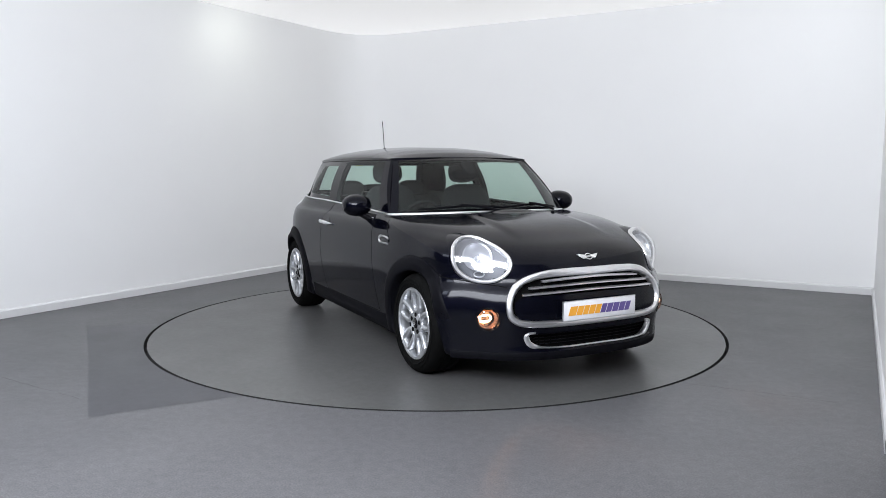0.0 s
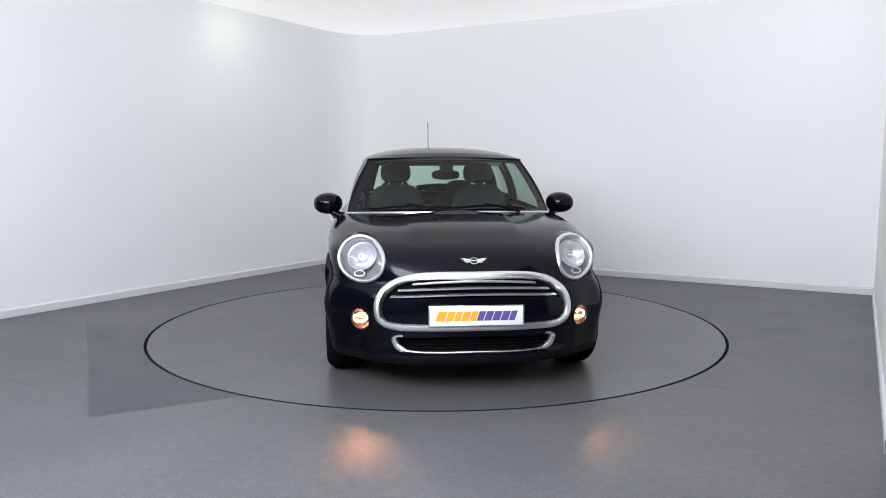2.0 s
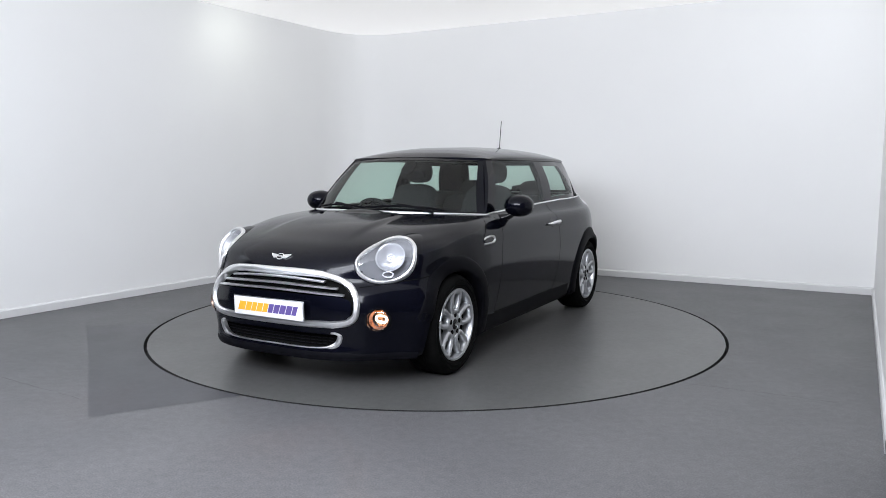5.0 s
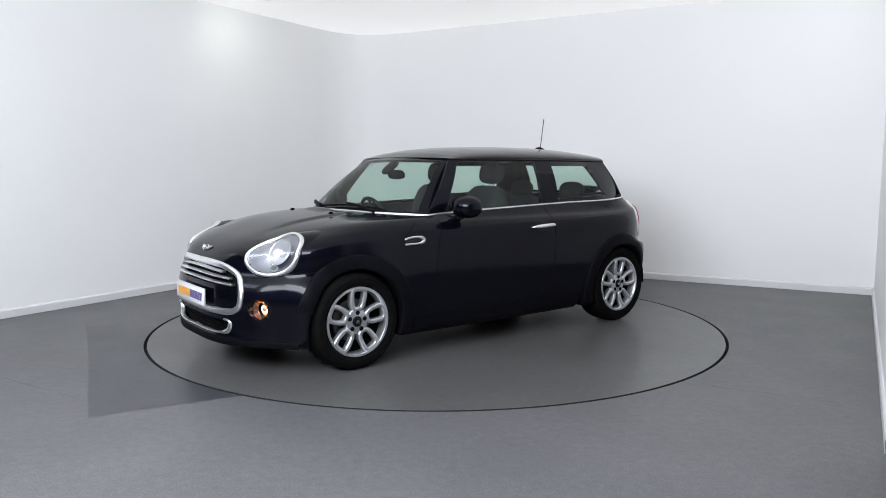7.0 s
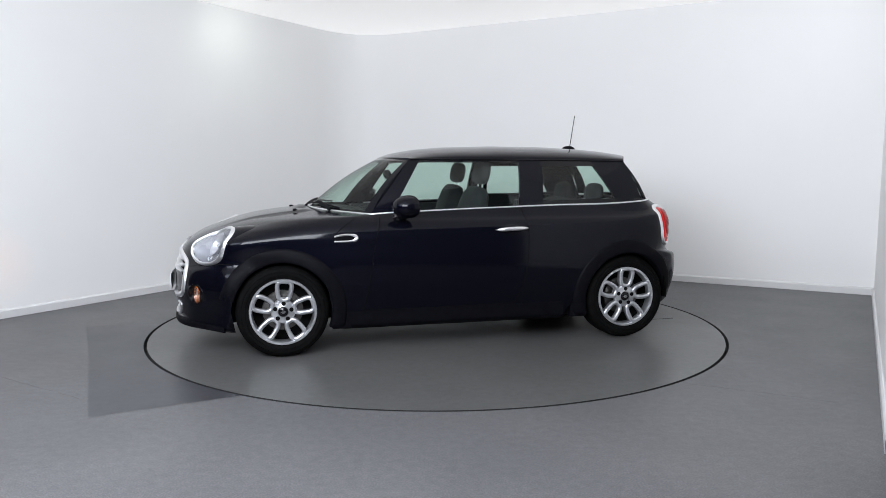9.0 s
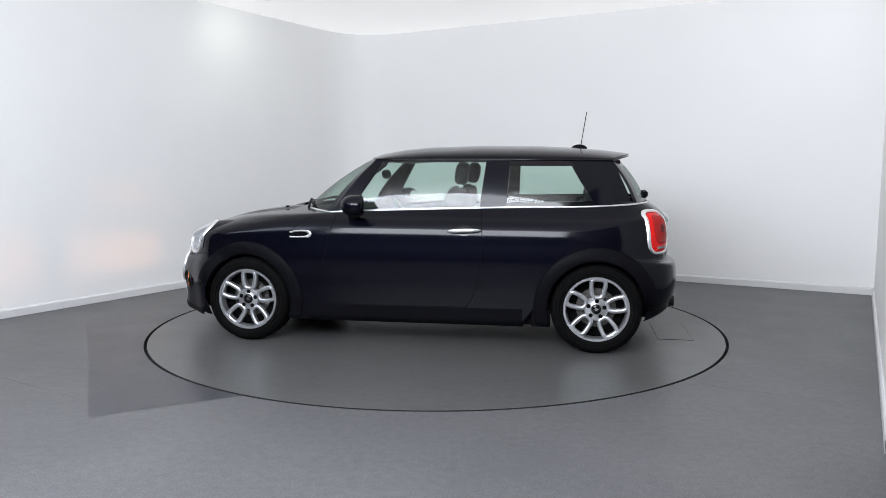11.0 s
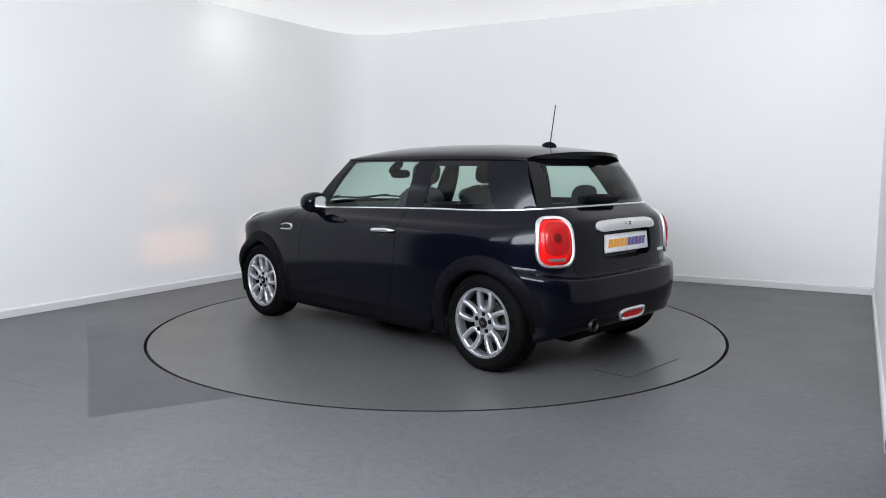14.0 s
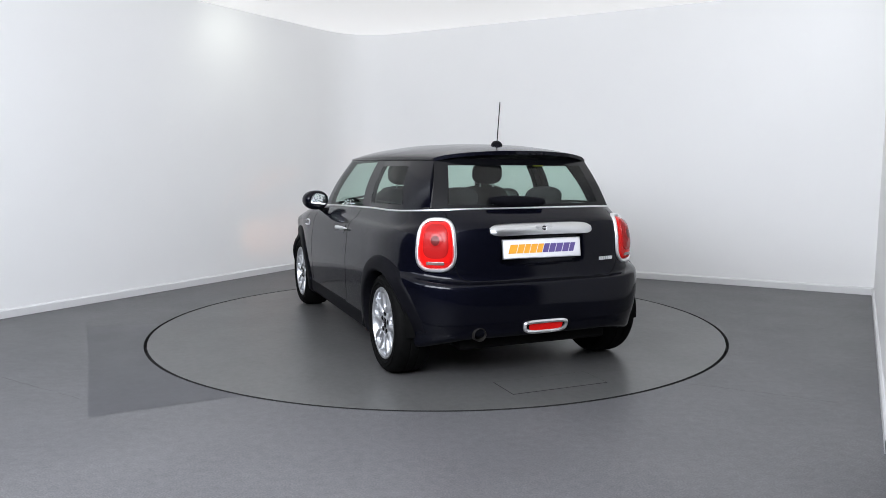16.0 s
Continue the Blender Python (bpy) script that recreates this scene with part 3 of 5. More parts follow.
def surface(bm, fn, u0, u1, v0, v1, nu=20, nv=10, thick=0.0, way=None):
    grid = [[fn(u0 + (u1 - u0) * i / nu, v0 + (v1 - v0) * j / nv) for j in range(nv + 1)] for i in range(nu + 1)]
    outer = [[bm.verts.new(p) for p in col] for col in grid]
    for a, b in zip(outer, outer[1:]):
        for j in range(nv):
            bm.faces.new((a[j], b[j], b[j + 1], a[j + 1]))
    if thick:
        off = Vector(way) * thick
        inner = [[bm.verts.new(p + off) for p in col] for col in grid]
        for a, b in zip(inner, inner[1:]):
            for j in range(nv):
                bm.faces.new((a[j + 1], b[j + 1], b[j], a[j]))
        for o, q in ((outer[0], inner[0]), (outer[-1], inner[-1]), ([c[0] for c in outer], [c[0] for c in inner]), ([c[-1] for c in outer], [c[-1] for c in inner])):
            for j in range(len(o) - 1):
                bm.faces.new((o[j], o[j + 1], q[j + 1], q[j]))
    return tidy(bm)


def roof_point(u, v):
    """The roof: v from 0 at the front edge to 1 at the tail, u across."""
    f = abs(u)
    x_mid = 0.455 + (-1.492 - 0.455) * v
    x_edge = 0.335 + (-1.352 - 0.335) * v
    x = x_mid + (x_edge - x_mid) * f ** 2.4
    yd, zd = drip(x_edge)
    zc = crown(x_mid)
    rise = (1 - f ** 2.3) ** 0.62
    return Vector((x, (yd + 0.006) * u, zd + 0.002 + (zc - zd) * rise))


def build_glasshouse():
    def edge(u):  # finer towards the sides
        return math.copysign(1 - (1 - abs(u)) ** 1.7, u)
    bm = surface(bmesh.new(), lambda u, v: roof_point(edge(u), v), -1, 1, 0, 1, 48, 44, 0.022, (0, 0, -1))
    part("roof", bm, PAINT, car, "midnight-black painted roof", 50)
    bm = surface(bmesh.new(), lambda u, v: roof_point(u, v) + Vector((0, 0, -0.045)), -0.93, 0.93, 0.02, 0.9, 16, 16)
    part("headliner", bm, HEADLINER, car, "pale grey headliner", 180)
    # windscreen, its dark edge bands and pillars
    bm = surface(bmesh.new(), screen_point, -0.939, 0.939, 0.041, 0.939, 28, 12)
    pane = part("windscreen", bm, GLASS, car, "green-tinted windscreen", 180)
    pane.visible_shadow = False
    for name, u0, u1, v0, v1 in (("screen_band", -1, 1, 0.94, 1.0), ("screen_band", -1, 1, 0.0, 0.04)):
        bm = surface(bmesh.new(), screen_point, u0, u1, v0, v1, 28, 3, 0.012, (-0.5, 0, -0.8))
        part(name, bm, GLOSS, car, "gloss black screen border", 40)
    for sign in (1, -1):
        bm = surface(bmesh.new(), screen_point, 0.94 * sign, 1.0 * sign, 0.0, 1.0, 4, 14, 0.03, (-0.6, 0, -0.5))
        part("screen_pillar", bm, PAINT, car, "", 40)
        # side: A pillar, door glass, B pillar, quarter glass, C pillar, rails
        bm = side_panel(bmesh.new(), (0.645, 0.50), (0.335, 0.262), 0.0, 1.0, 6, 10, sign, 0.035)
        part("front_pillar", bm, PAINT, car, "", 40)
        bm = side_panel(bmesh.new(), (0.499, -0.439), (0.261, -0.474), 0.02, 0.954, 16, 10, sign)
        door_glass = part("door_window", bm, GLASS, car, "green-tinted door window", 180)
        door_glass.visible_shadow = False
        bm = side_panel(bmesh.new(), (-0.44, -0.625), (-0.475, -0.645), 0.0, 1.0, 4, 10, sign, 0.03)
        part("middle_pillar", bm, PAINT, car, "", 40)
        bm = side_panel(bmesh.new(), (-0.626, -1.234), (-0.646, -1.044), 0.106, 0.849, 14, 10, sign)
        quarter = part("quarter_window", bm, GLASS, car, "green-tinted fixed side window", 180)
        quarter.visible_shadow = False
        bm = side_panel(bmesh.new(), (-1.235, -1.487), (-1.045, -1.352), 0.0, 1.0, 8, 10, sign, 0.03)
        part("rear_pillar", bm, PAINT, car, "", 40)
        for lo, hi, w0, w1 in (((0.475, -0.45), (0.262, -0.47), 0.955, 1.0), ((-0.62, -1.25), (-0.64, -1.06), 0.85, 1.0), ((-0.62, -1.25), (-0.64, -1.06), 0.0, 0.105)):
            bm = side_panel(bmesh.new(), lo, hi, w0, w1, 16, 3, sign, 0.025)
            part("window_rail", bm, GLOSS, car, "gloss black window surround", 40)
    bm = surface(bmesh.new(), rear_point, -0.879, 0.879, 0.076, 0.859, 24, 10)
    pane = part("rear_window", bm, GLASS, car, "green-tinted rear window", 180)
    pane.visible_shadow = False
    for u0, u1, v0, v1 in ((-1.03, -0.88, 0, 1), (0.88, 1.03, 0, 1), (-0.88, 0.88, 0.0, 0.075), (-0.88, 0.88, 0.86, 1.0)):
        bm = surface(bmesh.new(), rear_point, u0, u1, v0, v1, 12, 8, 0.02, (1, 0, 0))
        part("rear_window_band", bm, GLOSS, car, "gloss black rear window border", 40)


build_glasshouse()


# ---- wheels ----
def lathe(bm, profile, n=64, material_index=0):
    """Turn a profile (radius, y) round the y axis."""
    rings = [[bm.verts.new((r * math.cos(2 * math.pi * i / n), y, r * math.sin(2 * math.pi * i / n))) for i in range(n)] for r, y in profile]
    for a, b in zip(rings, rings[1:]):
        for i in range(n):
            bm.faces.new((a[i], a[(i + 1) % n], b[(i + 1) % n], b[i])).material_index = material_index
    return rings


def build_wheel(turn):
    """A wheel whose outer face looks along +y, with its middle at the origin."""
    bm = bmesh.new()
    lathe(bm, [(0.02, -0.060), (0.135, -0.060), (0.135, -0.082), (0.02, -0.082)], 48)
    lathe(bm, [(0.001, 0.0), (0.07, 0.0), (0.07, -0.03)], 32)
    hub = part("wheel", tidy(bm), STEEL, car, "five-loop silver alloy wheel with black tyre", 30)
    bm = bmesh.new()
    lathe(bm, [(0.219, 0.012), (0.224, 0.024), (0.236, 0.030), (0.262, 0.034), (0.284, 0.028), (0.2985, 0.012), (0.306, -0.006), (0.309, -0.03), (0.309, -0.05),
               (0.305, -0.052), (0.305, -0.058), (0.309, -0.06), (0.309, -0.105), (0.305, -0.107), (0.305, -0.113), (0.309, -0.115), (0.309, -0.14), (0.303, -0.17), (0.285, -0.192), (0.25, -0.195), (0.215, -0.18)], 96)
    for r in (0.247, 0.272):
        lathe(bm, [(r - 0.002, 0.031), (r, 0.0355), (r + 0.002, 0.032)], 96)
    part("tyre", tidy(bm), RUBBER, hub, "black rubber tyre", 35)
    bm = bmesh.new()
    lathe(bm, [(0.2205, 0.008), (0.2225, 0.022), (0.2200, 0.0265), (0.2070, 0.0265), (0.2015, 0.018), (0.1985, -0.02), (0.197, -0.04)], 96)
    rim = part("rim", tidy(bm), ALLOY, hub, "bright silver alloy rim", 35)
    bm = bmesh.new()
    lathe(bm, [(0.197, -0.04), (0.196, -0.08), (0.198, -0.16), (0.216, -0.178)], 64)
    lathe(bm, [(0.197, -0.09), (0.001, -0.09)], 48)
    part("rim_barrel", tidy(bm), DARK, hub, "shaded inner barrel", 35)
    for k in range(5):
        a = radians(90 + 72 * k + turn)
        ca, sa = math.cos(a), math.sin(a)
        bm, path = bmesh.new(), []
        for i in range(40):  # rounded loop, wider towards the rim
            s = 2 * math.pi * i / 40
            r = 0.141 + 0.064 * math.copysign(abs(math.sin(s)) ** 0.62, math.sin(s))
            w = (0.0445 + 0.0085 * (r - 0.141) / 0.064) * math.copysign(abs(math.cos(s)) ** 0.62, math.cos(s))
            y = 0.006 + 0.010 * (r - 0.08) / 0.12
            path.append(Vector((r * ca - w * sa, y, r * sa + w * ca)))
        sweep(bm, path, [Vector((0, 1, 0))] * 40, [(-0.014, -0.035), (-0.0155, -0.002), (-0.010, 0.006), (0.0, 0.008), (0.010, 0.006), (0.0155, -0.002), (0.014, -0.035)], True)
        part("spoke", tidy(bm), ALLOY, hub, "", 50)
    bm = bmesh.new()
    lathe(bm, [(0.082, -0.03), (0.080, 0.0), (0.072, 0.008), (0.040, 0.010), (0.036, 0.012), (0.034, 0.006)], 48)
    part("hub", tidy(bm), ALLOY, hub, "", 35)
    bm = bmesh.new()
    lathe(bm, [(0.030, 0.004), (0.030, 0.013), (0.026, 0.016), (0.0005, 0.018)], 32)
    cap = part("hub_cap", tidy(bm), GLOSS, hub, "round black hub cap", 35)
    bm = bmesh.new()
    for z in (-0.007, 0.0, 0.007):
        box(bm, -0.015 + abs(z), 0.015 - abs(z), 0.0172, 0.0188, z - 0.0018, z + 0.0018)
    part("hub_emblem", bm, SATIN, cap)
    for k in range(5):
        a = radians(90 + 72 * k + turn)
        bm = bmesh.new()
        lathe(bm, [(0.0145, 0.004), (0.0145, 0.0120), (0.0130, 0.0128), (0.0003, 0.0128)], 16)
        bmesh.ops.translate(bm, vec=(0.056 * math.cos(a), 0, 0.056 * math.sin(a)), verts=bm.verts[:])
        part("wheel_bolt", tidy(bm), DARK, hub, "", 35)
    return hub


wheel = build_wheel(4)
TRACK = 0.806
wheel.matrix_basis = pose(AXLE, TRACK, WHEEL_R)
copy_thing(wheel, pose(-AXLE, TRACK, WHEEL_R, 0, 0, 0))
copy_thing(wheel, pose(AXLE, -TRACK, WHEEL_R, 0, 0, 180))
copy_thing(wheel, pose(-AXLE, -TRACK, WHEEL_R, 0, 30, 180))


# ---- trim, lamps and fittings of the car ----
def flip_y(v):
    return Vector((v.x, -v.y, v.z))


def waist_strip():
    """Chrome strip all round the waistline, under the windscreen and the rear window."""
    half = [top_point(z, k) for z, k in STATIONS[::2] if (z, k) != (2, 1.0)] + [top_point(2, 1.0)]
    loop = half + [flip_y(p) for p in half[-2:0:-1]]
    normals = []
    for p in loop:
        out = Vector((0.35 * p.x if abs(p.x) > 0.75 else 0, p.y, 0))
        normals.append((out.normalized() + Vector((0, 0, 0.9 if p.x > 0.66 else 0.35))).normalized() if out.length else Vector((0, 0, 1)))
    bm = bmesh.new()
    sweep(bm, [p + Vector((0, 0, 0.001)) for p in loop], normals, [(-0.0058, -0.006), (-0.0058, 0.003), (-0.003, 0.0055), (0.003, 0.0055), (0.0058, 0.003), (0.0058, -0.006)], True)
    part("waist_strip", tidy(bm), CHROME, car, "thin polished chrome strip round the waistline", 40)


def roof_drip():
    """Dark gutter along the roof's edge."""
    for sign in (1, -1):
        bm, path = bmesh.new(), []
        for i in range(40):
            p = roof_point(1.0, i / 39)
            path.append(Vector((p.x, (p.y + 0.001) * sign, p.z - 0.006)))
        sweep(bm, path, [Vector((0, sign, 0))] * 40, oval(0.006, 0.005, 8))
        part("roof_gutter", tidy(bm), GLOSS, car, "", 60)


def wheel_arches():
    for cx, a0, a1 in ((AXLE, -21, 166), (-AXLE, -21, 178)):
        for sign in (1, -1):
            bm, rings = bmesh.new(), []
            for i in range(61):
                deg = a0 + (a1 - a0) * i / 60
                a = radians(deg)
                if cx > 0:
                    a = math.pi - a
                fade = smooth01((a1 - deg) / 40)
                ring = []
                for j, (r, lift) in enumerate(((0.328, -0.06), (0.328, 0.008), (0.334, 0.014), (0.346, 0.017), (0.378, 0.015), (0.408, 0.011), (0.420, 0.006), (0.425, -0.006))):
                    x, z = cx + r * math.cos(a), max(0.19, WHEEL_R + r * math.sin(a))
                    p, n = at_side(x, z, sign)
                    ring.append(bm.verts.new((p.x, p.y + sign * (lift * fade if lift > 0 else lift) + sign * 0.0008, p.z)))
                rings.append(ring)
            for p, q in zip(rings, rings[1:]):
                for k in range(7):
                    bm.faces.new((p[k], q[k], q[k + 1], p[k + 1]))
            part("wheel_arch_trim", tidy(bm), PLASTIC, car, "matte black plastic wheel arch trim", 50)
            bm = bmesh.new()
            rings = []
            for i in range(33):
                a = radians(-4 + 188 * i / 32)
                rings.append([bm.verts.new((cx + r * math.cos(a), y * sign, WHEEL_R + r * math.sin(a))) for r, y in ((0.352, 0.80), (0.352, 0.52), (0.02, 0.50))])
            for p, q in zip(rings, rings[1:]):
                for k in range(2):
                    bm.faces.new((p[k], q[k], q[k + 1], p[k + 1]))
            part("wheel_well", tidy(bm), DARK, car, "", 50)


def underbody():
    bm = bmesh.new()
    box(bm, -0.90, 0.90, -0.775, 0.775, 0.175, 0.24, 0.02)
    box(bm, -1.68, -0.895, -0.50, 0.50, 0.20, 0.30, 0.02)
    box(bm, 0.895, 1.84, -0.50, 0.50, 0.185, 0.28, 0.02)
    box(bm, 1.60, 1.84, -0.50, 0.50, 0.20, 0.25, 0.01)
    box(bm, -1.66, -1.58, -0.60, 0.60, 0.27, 0.32, 0.01)
    part("underbody", bm, DARK, car, "dark underbody")
    for x in (-0.865, 0.865):
        for sign in (1, -1):
            bm = bmesh.new()
            box(bm, x - 0.075, x + 0.055 if x < 0 else x + 0.06, 0.76 * sign - 0.055, 0.76 * sign + 0.055, 0.172, 0.30, 0.012)
            part("sill_end", bm, PLASTIC, car, "matte black plastic end of the sill", 40)
    bm = bmesh.new()
    box(bm, 1.55, 1.60, -0.60, 0.60, 0.24, 0.62, 0.02)
    part("bulkhead", bm, DARK, car)
    bm = bmesh.new()
    box(bm, -1.62, -1.52, -0.68, 0.68, 0.30, 0.66, 0.02)
    part("rear_bulkhead", bm, DARK, car)


def patch_from(outline, probe, lift, name, material, label="", scale=1.0, parent=None, smooth=60):
    pts = [probe(a * scale, b) for a, b in outline]
    bm = bmesh.new()
    fan_patch(bm, [p for p, n in pts], [n for p, n in pts], lift, 6, project=lambda q: probe(q.y, q.z))
    return part(name, tidy(bm), material, parent or car, label, smooth)


def grille():
    pts = [at_front(y, z) for y, z in GRILLE]
    bm = bmesh.new()
    sweep(bm, [p for p, n in pts], [n for p, n in pts], [(-0.019, -0.03), (-0.019, 0.004), (-0.013, 0.011), (0.002, 0.013), (0.015, 0.009), (0.019, -0.002), (0.019, -0.03)], True)
    ring = part("grille_surround", tidy(bm), CHROME, car, "polished chrome hexagonal grille surround", 45)
    back = [(y * 0.985, z) for y, z in GRILLE]
    patch_from(back, at_front, -0.045, "grille_backing", DARK, "matte black grille backing", parent=ring)
    for z, half in ((0.641, 0.345), (0.606, 0.425), (0.571, 0.468)):
        path, normals = [], []
        for i in range(31):
            y = half * (-1 + 2 * i / 30)
            drop = 0.016 * (y / half) ** 2
            p, n = at_front(y, z - drop)
            path.append(p)
            normals.append(Vector((n.x, n.y, 0)).normalized())
        bm = bmesh.new()
        sweep(bm, path, normals, [(-0.0065, -0.03), (-0.006, -0.006), (-0.0025, 0.003), (0.0025, 0.003), (0.006, -0.006), (0.0065, -0.03)])
        part("grille_slat", tidy(bm), CHROME, ring, "curved chrome grille bar", 45)
    panel = mirrored(spline2([(0, 0.556), (0.30, 0.553), (0.46, 0.546), (0.505, 0.525), (0.514, 0.470), (0.49, 0.424), (0.42, 0.406), (0, 0.402)], 3))
    patch_from(panel, at_front, -0.006, "grille_panel", PAINT, "midnight-black painted panel behind the plate", parent=ring)
    # lower intake
    patch_from([(y, z) for y, z in INTAKE], at_front, -0.05, "air_intake", DARK, "matte black lower air intake")
    bm = bmesh.new()
    for i in range(23):
        for j in range(4):
            y, z = -0.41 + 0.82 * i / 22, 0.268 + 0.018 * j
            p, n = at_front(y, z)
            box(bm, p.x - 0.045, p.x - 0.035, p.y - 0.017, p.y + 0.017, p.z - 0.0015, p.z + 0.0015)
    tagged(part("intake_mesh", bm, PLASTIC, car, "black plastic intake mesh"), kind="stuff")
    u = [(y, z) for y, z in spline2([(-0.40, 0.344), (-0.428, 0.342), (-0.446, 0.330), (-0.443, 0.304), (-0.421, 0.274), (-0.367, 0.259), (0, 0.252), (0.367, 0.259), (0.421, 0.274), (0.443, 0.304), (0.446, 0.330), (0.428, 0.342), (0.40, 0.344)], 6)]
    pts = [at_front(y, z) for y, z in u]
    bm = bmesh.new()
    sweep(bm, [p for p, n in pts], [n for p, n in pts], [(-0.009, -0.02), (-0.009, 0.003), (-0.004, 0.009), (0.004, 0.009), (0.009, 0.003), (0.009, -0.02)],
          widths=[0.62 + 1.15 * smooth01((abs(y) - 0.34) / 0.09) * (1 - 0.9 * smooth01((z - 0.318) / 0.026)) for y, z in u])
    part("intake_trim", tidy(bm), CHROME, car, "polished chrome strip round the air intake", 45)
    # lower lip, wrapped round the nose as far as the wheels
    half = [row_point(ROWS[1], 0, 0.86 * i / 60) for i in range(61)]
    half = [p for p in half if p.x > 1.62]
    path = [flip_y(p) for p in half[:0:-1]] + half
    normals = []
    for i in range(len(path)):
        t = (path[min(i + 1, len(path) - 1)] - path[max(i - 1, 0)]).normalized()
        normals.append(Vector((t.y, -t.x, 0)).normalized())
    bm = bmesh.new()
    sweep(bm, path, normals, [(-0.022, -0.012), (-0.022, 0.003), (-0.008, 0.007), (0.010, 0.006), (0.024, 0.001), (0.026, -0.012)])
    part("front_lip", tidy(bm), PLASTIC, car, "matte black plastic front lip", 50)


def winged_badge(name, place, way, up, size, parent):
    """A small winged emblem drawn as plain shapes: a ring between two tapered bars."""
    way, up = way.normalized(), (up - way * up.dot(way)).normalized()
    across = up.cross(way)

    def put(a, b, c):
        return place + across * a * size + up * b * size + way * c * size
    bm = bmesh.new()
    loop = [put(0.30 * math.cos(2 * math.pi * i / 24), 0.26 * math.sin(2 * math.pi * i / 24), 0.03) for i in range(24)]
    sweep(bm, loop, [way] * 24, oval(0.05 * size, 0.05 * size, 6), True)
    for s in (-1, 1):
        low = [bm.verts.new(put(s * a, b, 0.0)) for a, b in ((0.30, 0.16), (1.0, 0.27), (0.80, 0.02), (0.55, -0.20), (0.28, -0.16))]
        top = [bm.verts.new(put(s * a, b, 0.09)) for a, b in ((0.30, 0.14), (0.95, 0.24), (0.77, 0.02), (0.53, -0.17), (0.28, -0.13))]
        bm.faces.new(top)
        for i in range(5):
            bm.faces.new((low[i], low[(i + 1) % 5], top[(i + 1) % 5], top[i]))
    badge = part(name, tidy(bm), CHROME, parent, "small chrome winged emblem", 40)
    bm = bmesh.new()
    for c in (0.0, 0.06):
        bm.faces.new([bm.verts.new(put(0.27 * math.cos(2 * math.pi * i / 24), 0.23 * math.sin(2 * math.pi * i / 24), c)) for i in range(24)])
    part("emblem_disc", tidy(bm), GLOSS, badge, "black enamel disc")
    bm = bmesh.new()
    vs = [bm.verts.new(put(a, b, c)) for c in (0.055, 0.075) for a, b in ((-0.25, -0.05), (0.25, -0.05), (0.25, 0.05), (-0.25, 0.05))]
    for q in ((4, 5, 6, 7), (0, 1, 5, 4), (1, 2, 6, 5), (2, 3, 7, 6), (3, 0, 4, 7)):
        bm.faces.new([vs[i] for i in q])
    part("emblem_bar", tidy(bm), CHROME, badge)
    return badge


def number_plate(m, parent):
    """White plate with a row of plain orange and purple slanted blocks; its face looks along +x of m."""
    bm = bmesh.new()
    box(bm, -0.006, 0.0, -0.264, 0.264, -0.0585, 0.0585, 0.003)
    holder = part("plate_holder", bm, SATIN, parent, "thin silver plate holder", 40)
    holder.matrix_local = m
    bm = bmesh.new()
    box(bm, 0.0005, 0.004, -0.257, 0.257, -0.0535, 0.0535, 0.002)
    part("plate", bm, WHITE, holder, "white plate with slanted orange and purple blocks", 40)
    widths = [0.052, 0.042, 0.036, 0.042, 0.037, 0.037, 0.041, 0.043, 0.042, 0.034]
    y = -sum(widths) / 2 - 0.0035 * 4.5
    for i, w in enumerate(widths):
        bm = bmesh.new()
        lean, h = 0.009, 0.026
        vs = [bm.verts.new((x, s + lean * z / h, z)) for x in (0.0035, 0.0052) for s, z in ((y, -h), (y + w - 0.0015, -h), (y + w - 0.0015, h), (y, h))]
        for q in ((4, 5, 6, 7), (0, 1, 5, 4), (1, 2, 6, 5), (2, 3, 7, 6), (3, 0, 4, 7)):
            bm.faces.new([vs[k] for k in q])
        part("plate_block", tidy(bm), ORANGE if i < 5 else PURPLE, holder)
        y += w + 0.0035
    return holder


